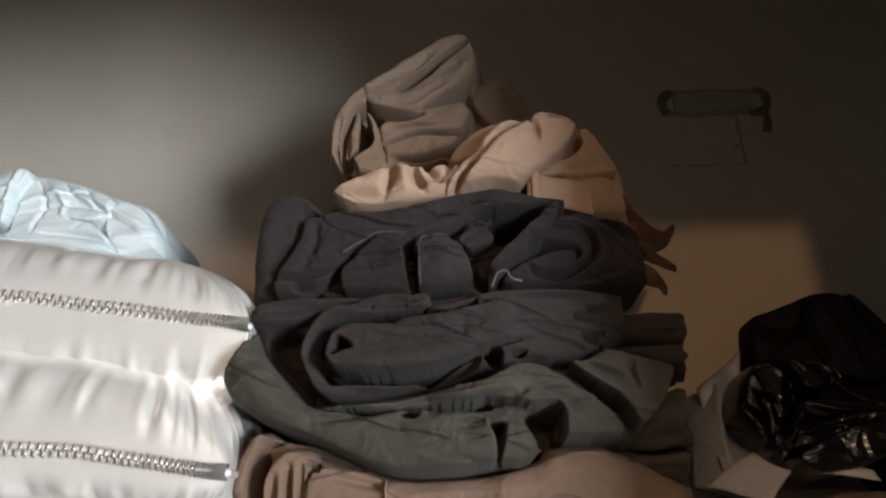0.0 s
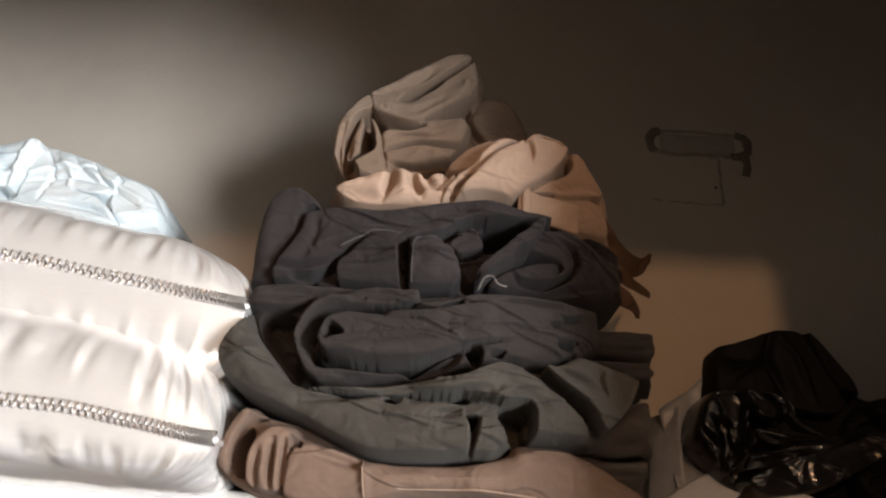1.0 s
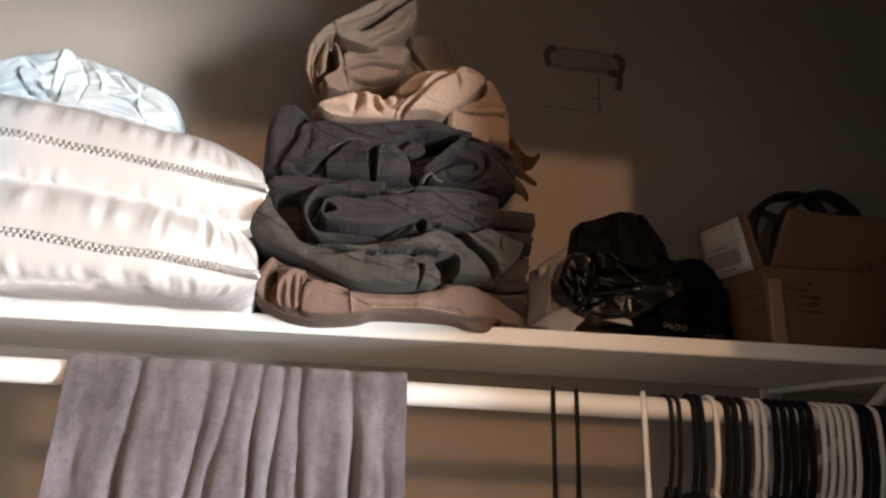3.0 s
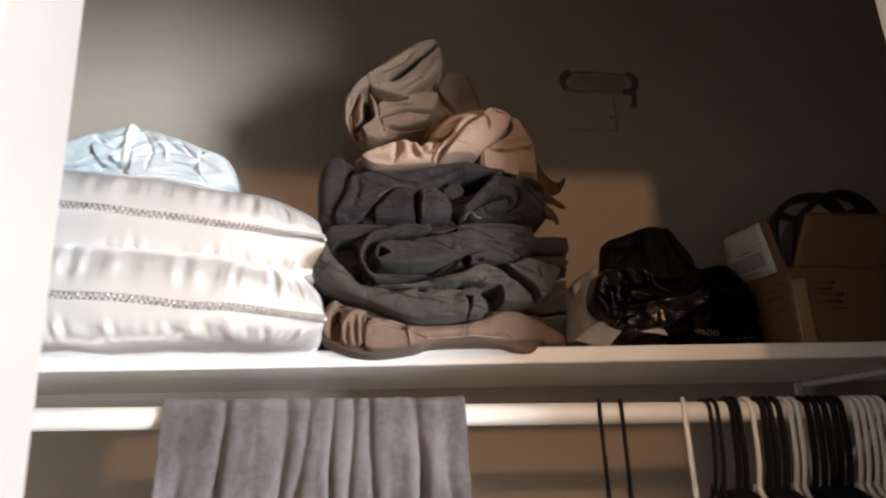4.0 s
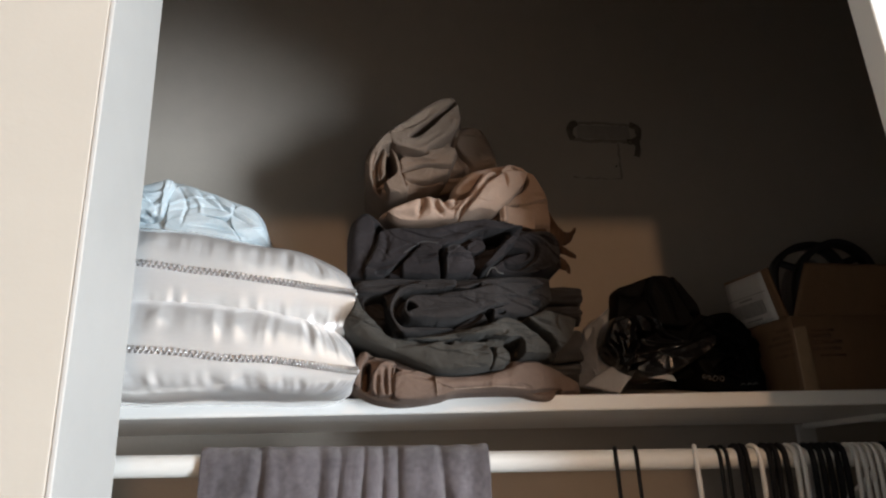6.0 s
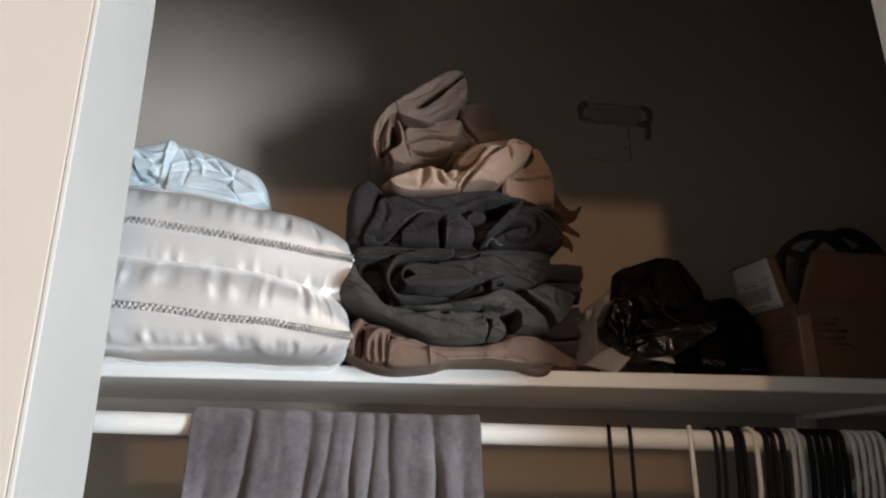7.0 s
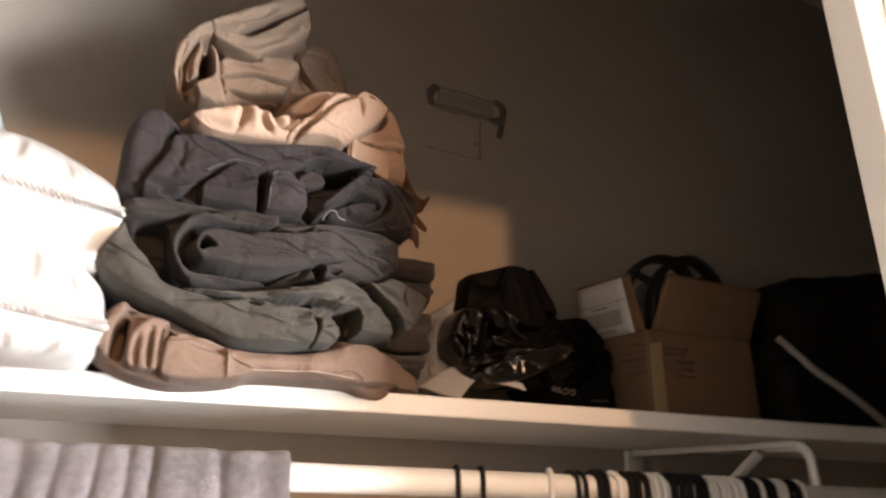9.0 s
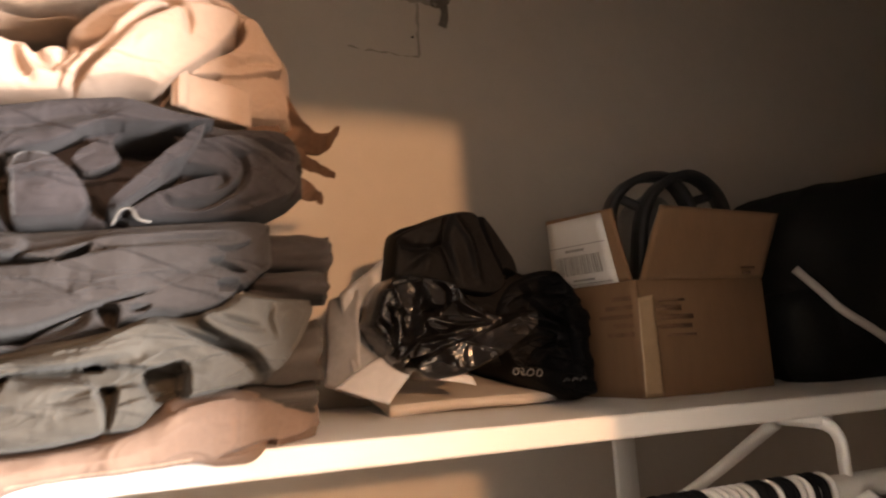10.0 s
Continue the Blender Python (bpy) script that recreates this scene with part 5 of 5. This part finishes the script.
bag_side_cloth.flap([(0.461, 1.794), (0.505, 1.788), (0.582, 1.770), (0.583, 1.747), (0.534, 1.744), (0.498, 1.759)], 0.016, 0.004)
bag_side_cloth.crease([(0.464, 1.825), (0.502, 1.843), (0.543, 1.828)], 0.004, -0.01)
bag_side_cloth.crease([(0.489, 1.796), (0.525, 1.818), (0.560, 1.806)], 0.004, -0.01)
bag_side_cloth.crease([(0.547, 1.864), (0.567, 1.820), (0.564, 1.784)], 0.004, -0.008)
bag_side_cloth.crease([(0.479, 1.866), (0.514, 1.879), (0.548, 1.878)], 0.005, -0.006)
bag_side_cloth.crease([(0.475, 1.817), (0.505, 1.826), (0.533, 1.818)], 0.003, 0.008)
bag_side_cloth.crease([(0.579, 1.833), (0.575, 1.798), (0.577, 1.769)], 0.004, 0.008)
bag_side_cloth.crease([(0.511, 1.851), (0.535, 1.835), (0.549, 1.803)], 0.004, 0.008)
bag_body_cloth.build("bag_body", M_BLACKMATT, bag, 0.215, 0.255, 11.0, wrinkle=0.0010, loose=0, roll=0.006)
bag_crumple_cloth.build("bag_crumple", M_BLACKBAG, bag, 0.185, 0.245, 12.0, wrinkle=0.0030, loose=4, roll=0.010)["label"] = "glossy crumpled black film"
bag_side = bag_side_cloth.build("bag_side", M_BLACKMATT, bag, 0.200, 0.34, 13.0, wrinkle=0.0036, loose=10, roll=0.014)
# The two upright lining pieces are a darker grey than the other three.
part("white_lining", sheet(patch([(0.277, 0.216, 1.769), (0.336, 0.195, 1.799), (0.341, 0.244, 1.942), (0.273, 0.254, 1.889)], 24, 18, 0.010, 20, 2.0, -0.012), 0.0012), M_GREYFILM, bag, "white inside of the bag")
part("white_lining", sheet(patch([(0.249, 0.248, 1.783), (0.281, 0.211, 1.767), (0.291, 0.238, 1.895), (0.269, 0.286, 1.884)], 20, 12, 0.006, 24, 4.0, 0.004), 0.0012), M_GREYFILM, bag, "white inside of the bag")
part("white_lining", sheet(patch([(0.253, 0.222, 1.781), (0.301, 0.179, 1.762), (0.344, 0.190, 1.804), (0.317, 0.211, 1.818)], 14, 16, 0.005, 30, 6.0, 0.003), 0.0012), M_WHITEBAG, bag, "white inside of the bag")
part("white_lining", sheet(patch([(0.344, 0.161, 1.786), (0.397, 0.152, 1.775), (0.394, 0.155, 1.785), (0.349, 0.168, 1.799)], 8, 14, 0.003, 40, 6.0, 0.002), 0.001), M_WHITEBAG, bag, "white inside of the bag")
part("white_lining", sheet(patch([(0.429, 0.275, 1.985), (0.443, 0.270, 1.985), (0.441, 0.272, 1.998), (0.431, 0.277, 1.997)], 5, 6, 0.001, 40, 6.0, 0.0), 0.001), M_WHITEBAG, bag, "white inside of the bag")
# printed rings and bars along the lower edge of the bag
side_tree = BVHTree.FromPolygons([v.co.copy() for v in bag_side.data.vertices], [tuple(p.vertices) for p in bag_side.data.polygons])


def on_side(x, z):
    hit = side_tree.ray_cast(Vector((x, -0.5, z)), Vector((0, 1, 0)))[0]
    return (x, (0.180 if hit is None else hit.y) - 0.0008, z)


for k in range(4):
    x, z = 0.466 + 0.0110 * k, 1.7855 - 0.0013 * k
    part("printed_ring", tube([on_side(x + 0.0036 * math.cos(a), z + 0.0040 * math.sin(a)) for a in np.linspace(0, 2 * math.pi, 14)], 0.0009, 6, 40), M_DIMPRINT, bag)
for k in range(3):
    x, z = 0.538 + 0.011 * k, 1.7705
    part("printed_bar", tube([on_side(x - 0.004, z - 0.002), on_side(x, z + 0.001), on_side(x + 0.004, z - 0.001)], 0.0013, 6, 8), M_DIMPRINT, bag)

# ---------------------------------------------------------------- cardboard box
carton = thing("cardboard_box", "open brown cardboard box with a white label on its flap", "box")
cz0, cz1 = shelf_z(0.76), 1.892
T = 0.004
part("front_panel", box(0.650, 0.882, 0.158, 0.158 + T, cz0, cz1, 0.001), M_CARD, carton)
part("back_panel", box(0.650, 0.882, 0.366, 0.37, cz0, cz1, 0.001), M_CARD, carton)
part("left_panel", sheet(patch([(0.648, 0.158, cz0 + 0.001), (0.612, 0.366, cz0 + 0.001), (0.612, 0.366, cz1), (0.648, 0.158, cz1)], 10, 14, 0.002, 9, 3), T), M_CARD, carton)
part("right_panel", box(0.880, 0.884, 0.162, 0.366, cz0, cz1, 0.001), M_CARD, carton)
part("bottom_panel", box(0.655, 0.879, 0.163, 0.365, cz0, cz0 + T, 0.001), M_CARD, carton)
part("front_flap", sheet(patch([(0.652, 0.158, cz1), (0.880, 0.158, cz1), (0.906, 0.138, 1.984), (0.684, 0.138, 1.990)], 16, 24, 0.003, 12, 1, 0.002), T), M_CARD, carton)
part("left_flap", sheet(patch([(0.628, 0.312, cz1 + 0.001), (0.6495, 0.168, cz1 + 0.001), (0.6262, 0.168, 1.990), (0.620, 0.312, 1.999)], 16, 24, 0.002, 12, 5, 0.002), T), M_CARD, carton)
# Pale strip that paints the highlight along the box's corner edge.
part("corner_glint", sheet(patch([(0.640, 0.1545, cz0 + 0.004), (0.672, 0.1545, cz0 + 0.004), (0.670, 0.1545, 1.872), (0.644, 0.1545, 1.868)], 20, 8, 0.001, 30, 2, 0.0), 0.0006), M_CORNER_GLINT, carton, "pale creased strip painting the corner's highlight")
lab = part("shipping_label", sheet(patch([(0.6225, 0.309, 1.893), (0.6413, 0.186, 1.892), (0.6206, 0.185, 1.987), (0.618, 0.309, 1.993)], 8, 8, 0.0, 10, 1), 0.0012), M_LABEL, carton, "white paper shipping label")


def on_label(u0, u1, v0, v1, name, mat):
    a, b, c, d = [np.array(p) for p in ((0.6200, 0.309, 1.893), (0.6388, 0.186, 1.892), (0.6181, 0.185, 1.987), (0.6155, 0.309, 1.993))]
    q = lambda u, v: (a * (1 - u) + b * u) * (1 - v) + (d * (1 - u) + c * u) * v
    part(name, sheet(np.array([[q(u0, v0), q(u1, v0)], [q(u0, v1), q(u1, v1)]]), 0.0006), mat, lab, smooth=False)


for k in range(20):
    w = 0.011 + 0.012 * ((k * 7) % 5) / 5
    on_label(0.10 + 0.038 * k, 0.10 + 0.038 * k + w, 0.18, 0.46, "barcode_bar", M_INK)
on_label(0.02, 0.97, 0.60, 0.612, "rule", M_INK)
on_label(0.30, 0.62, 0.52, 0.555, "text_bar", M_INK)
on_label(0.36, 0.70, 0.08, 0.11, "text_bar", M_INK)
on_label(0.02, 0.95, 0.035, 0.045, "rule", M_INK)
for k, (x0, x1, z0, z1) in enumerate(((0.682, 0.728, 1.862, 1.866), (0.676, 0.720, 1.850, 1.857), (0.680, 0.740, 1.838, 1.845), (0.676, 0.736, 1.826, 1.832), (0.690, 0.742, 1.815, 1.819),
                                      (0.835, 0.862, 1.905, 1.908), (0.838, 0.852, 1.896, 1.901))):
    part("printed_bar", box(x0, x1, 0.1568, 0.1584, z0, z1) if z1 < 1.89 else box(x0, x1, 0.1500, 0.1525, z0, z1), M_PRINT, carton)
for k in range(5):
    y0, y1 = 0.166, 0.200 + 0.012 * (k % 3)
    xa, xb = 0.6447 - (y0 - 0.158) * 0.173, 0.6447 - (y1 - 0.158) * 0.173
    z1 = 1.872 - 0.012 * k
    part("printed_bar", sheet(np.array([[(xb, y1, z1 - 0.006), (xa, y0, z1 - 0.006)], [(xb, y1, z1), (xa, y0, z1)]]), 0.0008), M_PRINT, carton, smooth=False)

# looped strap and grey cover inside the box
strap = thing("looped_strap", "looped black webbing strap with slots, standing out of the box", "strap")
for pts in ([(0.700, 0.27, 1.90), (0.702, 0.265, 2.000), (0.722, 0.255, 2.040), (0.765, 0.25, 2.060), (0.815, 0.25, 2.056), (0.850, 0.25, 2.010), (0.856, 0.25, 1.91)],
            [(0.718, 0.235, 1.89), (0.735, 0.235, 1.985), (0.768, 0.235, 2.036), (0.825, 0.233, 2.062), (0.875, 0.235, 2.050), (0.908, 0.238, 2.010), (0.918, 0.238, 1.92)]):
    part("strap_band", strip(pts, (0.004, 0.026, 0.0), 0.012, 3.0, 60, 4, 0.0), M_BAND, strap)
for a, b in (((0.712, 0.26, 2.030), (0.748, 0.245, 2.010)), ((0.795, 0.25, 2.060), (0.815, 0.235, 2.060)), ((0.848, 0.25, 2.022), (0.892, 0.240, 2.034))):
    part("strap_rung", tube([a, tuple((np.array(a) + np.array(b)) / 2), b], 0.0075, 8, 8, 0.6), M_BAND, strap)
cover = thing("grey_plastic_cover", "dull grey plastic cover standing in the box", "cover")
part("cover_shell", crumpled((0.785, 0.275, 1.905), (0.056, 0.045, 0.128), 2.0, 0.06, 4, 1.5, 2.6), M_GREYPLASTIC, cover)

# ---------------------------------------------------------------- black case at the end of the shelf
case = thing("travel_bag", "black nylon travel bag with pale piping, standing on the shelf", "bag")
zc = shelf_z(1.2)
bm = crumpled((1.285, 0.268, zc + 0.155), (0.305, 0.142, 0.165), 5.0, 0.05, 5, 1.4, 4.5, zc)
for v in bm.verts:
    v.co.z += max(0.0, v.co.z - zc) * 0.42 * (v.co.x - 1.05)
part("bag_shell", bm, M_CASE, case)
part("piping", tube([(0.945, 0.150, 1.903), (0.965, 0.132, 1.872), (0.985, 0.112, 1.838), (1.02, 0.095, 1.808), (1.065, 0.085, 1.775), (1.12, 0.080, zc + 0.008)], 0.0065, 10, 40), M_PIPING, case, "pale curved piping")
part("front_pocket", crumpled((1.06, 0.20, zc + 0.075), (0.11, 0.055, 0.076), 9.0, 0.06, 4, 1.6, 4.0, zc), M_CASE, case)

# ---------------------------------------------------------------- hangers
def hanger(label, mat, wire, flat, kind):
    """A hanger in its own y-z plane; its origin is the middle of the rod."""
    ob = thing("coat_hanger", label, "hanger", "hangers on the rod")
    r = ROD_R + wire * 0.9
    hook = [(0, r * 1.05, -0.012), (0, r, 0.003), (0, r * 0.72, r * 0.72), (0, 0, r), (0, -r * 0.75, r * 0.72), (0, -r, 0), (0, -r * 0.98, -0.03), (0, -r * 0.75, -0.07), (0, -0.003, -0.105)]
    part("hook", tube(hook, wire, 10, 60, flat), mat, ob)
    w = 0.20
    if kind == "tube":
        body = [(0, -0.002, -0.100), (0, -0.012, -0.118), (0, -0.05, -0.14), (0, -w * 0.7, -0.195), (0, -w, -0.235), (0, -w * 1.0, -0.25), (0, -w * 0.93, -0.256), (0, 0, -0.256),
                (0, w * 0.93, -0.256), (0, w, -0.25), (0, w, -0.235), (0, w * 0.7, -0.195), (0, 0.05, -0.14), (0, 0.012, -0.118), (0, 0.002, -0.100)]
    else:
        body = [(0, -w, -0.225), (0, -w * 0.7, -0.185), (0, -0.05, -0.130), (0, 0, -0.112), (0, 0.05, -0.130), (0, w * 0.7, -0.185), (0, w, -0.225)]
    part("shoulder_bar", tube(body, wire * (1.1 if kind == "tube" else 2.0), 10, 110, 1.0 if kind == "tube" else 1.3), mat, ob)
    return ob


def hung_top(mat, label, seed):
    """A shirt hanging edge on, open at the neck."""
    ob = thing("hanging_shirt", label, "shirt", "clothes on hangers")
    bm = bmesh.new()
    rows, cols = 40, 60
    vs = []
    for i, s in enumerate(np.linspace(0, 1, rows)):
        half = 0.055 + 0.16 * min(1, s * 2.6) ** 0.8 + 0.02 * s
        drop = -0.125 - 0.55 * s if s > 0.3 else -0.125 - 0.165 * (s / 0.3)
        row = []
        for a in np.linspace(0, 2 * math.pi, cols, endpoint=False):
            y = half * math.cos(a)
            th = 0.008 + 0.012 * s
            z = drop - 0.10 * (abs(math.cos(a)) ** 1.5) * (1 if s < 0.3 else 1)
            x = th * math.sin(a) + 0.010 * s * noise.noise(Vector((y * 25, seed, s * 2)))
            row.append(bm.verts.new((x, y, z)))
        vs.append(row)
    for a, b in zip(vs, vs[1:]):
        for j in range(cols):
            bm.faces.new((a[j], a[(j + 1) % cols], b[(j + 1) % cols], b[j]))
    part("shirt_cloth", bm, mat, ob)
    return ob


white_h = hanger("white tubular plastic hanger on the rod", M_HANGW, 0.0038, 1.0, "tube")
black_h = hanger("slim black plastic hanger on the rod", M_HANGB, 0.0030, 1.0, "tube")
wide_h = hanger("black velvet-covered hanger on the rod", M_GARM, 0.0034, 1.5, "arm")
first = {"w": white_h, "b": black_h, "v": wide_h}
used = set()
HANGERS = (("b", 0.215), ("b", 0.246), ("w", 0.340), ("b", 0.369), ("b", 0.381), ("v", 0.402), ("v", 0.412), ("w", 0.431), ("v", 0.448), ("v", 0.460), ("v", 0.473),
           ("w", 0.489), ("w", 0.502), ("v", 0.517), ("v", 0.531), ("v", 0.544), ("v", 0.557), ("v", 0.570), ("w", 0.588), ("w", 0.600), ("w", 0.612), ("w", 0.624), ("w", 0.637),
           ("v", 0.650), ("v", 0.661), ("w", 0.673), ("v", 0.684), ("v", 0.695), ("w", 0.706), ("w", 0.718), ("v", 0.726), ("v", 0.742), ("w", 0.758))
rnd = random.Random(4)
TURNED = {0.215: -17, 0.246: -16, 0.340: -25}  # loose hangers swung round, angles set to fit the camera's view
for kind_, x in HANGERS:
    m = Matrix.Translation(rod_at(x)) @ pose(0, 0, 0, rnd.uniform(-2, 2), 0, TURNED.get(x, 0) + rnd.uniform(-3, 3))
    if kind_ not in used:
        used.add(kind_)
        first[kind_].matrix_basis = m
    else:
        copy_thing(first[kind_], m)
shirt = hung_top(M_GARM, "black jersey shirt on a hanger", 1.0)
xs = [0.405, 0.45, 0.465, 0.523, 0.538, 0.551, 0.565, 0.646, 0.68, 0.734]
shirt.matrix_basis = Matrix.Translation(rod_at(xs[0]))
for x in xs[1:]:
    copy_thing(shirt, Matrix.Translation(rod_at(x)) @ pose(0, 0, 0, 0, 0, rnd.uniform(-3, 3)))
red = hung_top(M_RED, "dark red jersey shirt on a black hanger", 6.0)
red.matrix_basis = Matrix.Translation(rod_at(0.375) + Vector((0, 0, -0.012))) @ pose(0, 0, 0, 0, 0, 10)
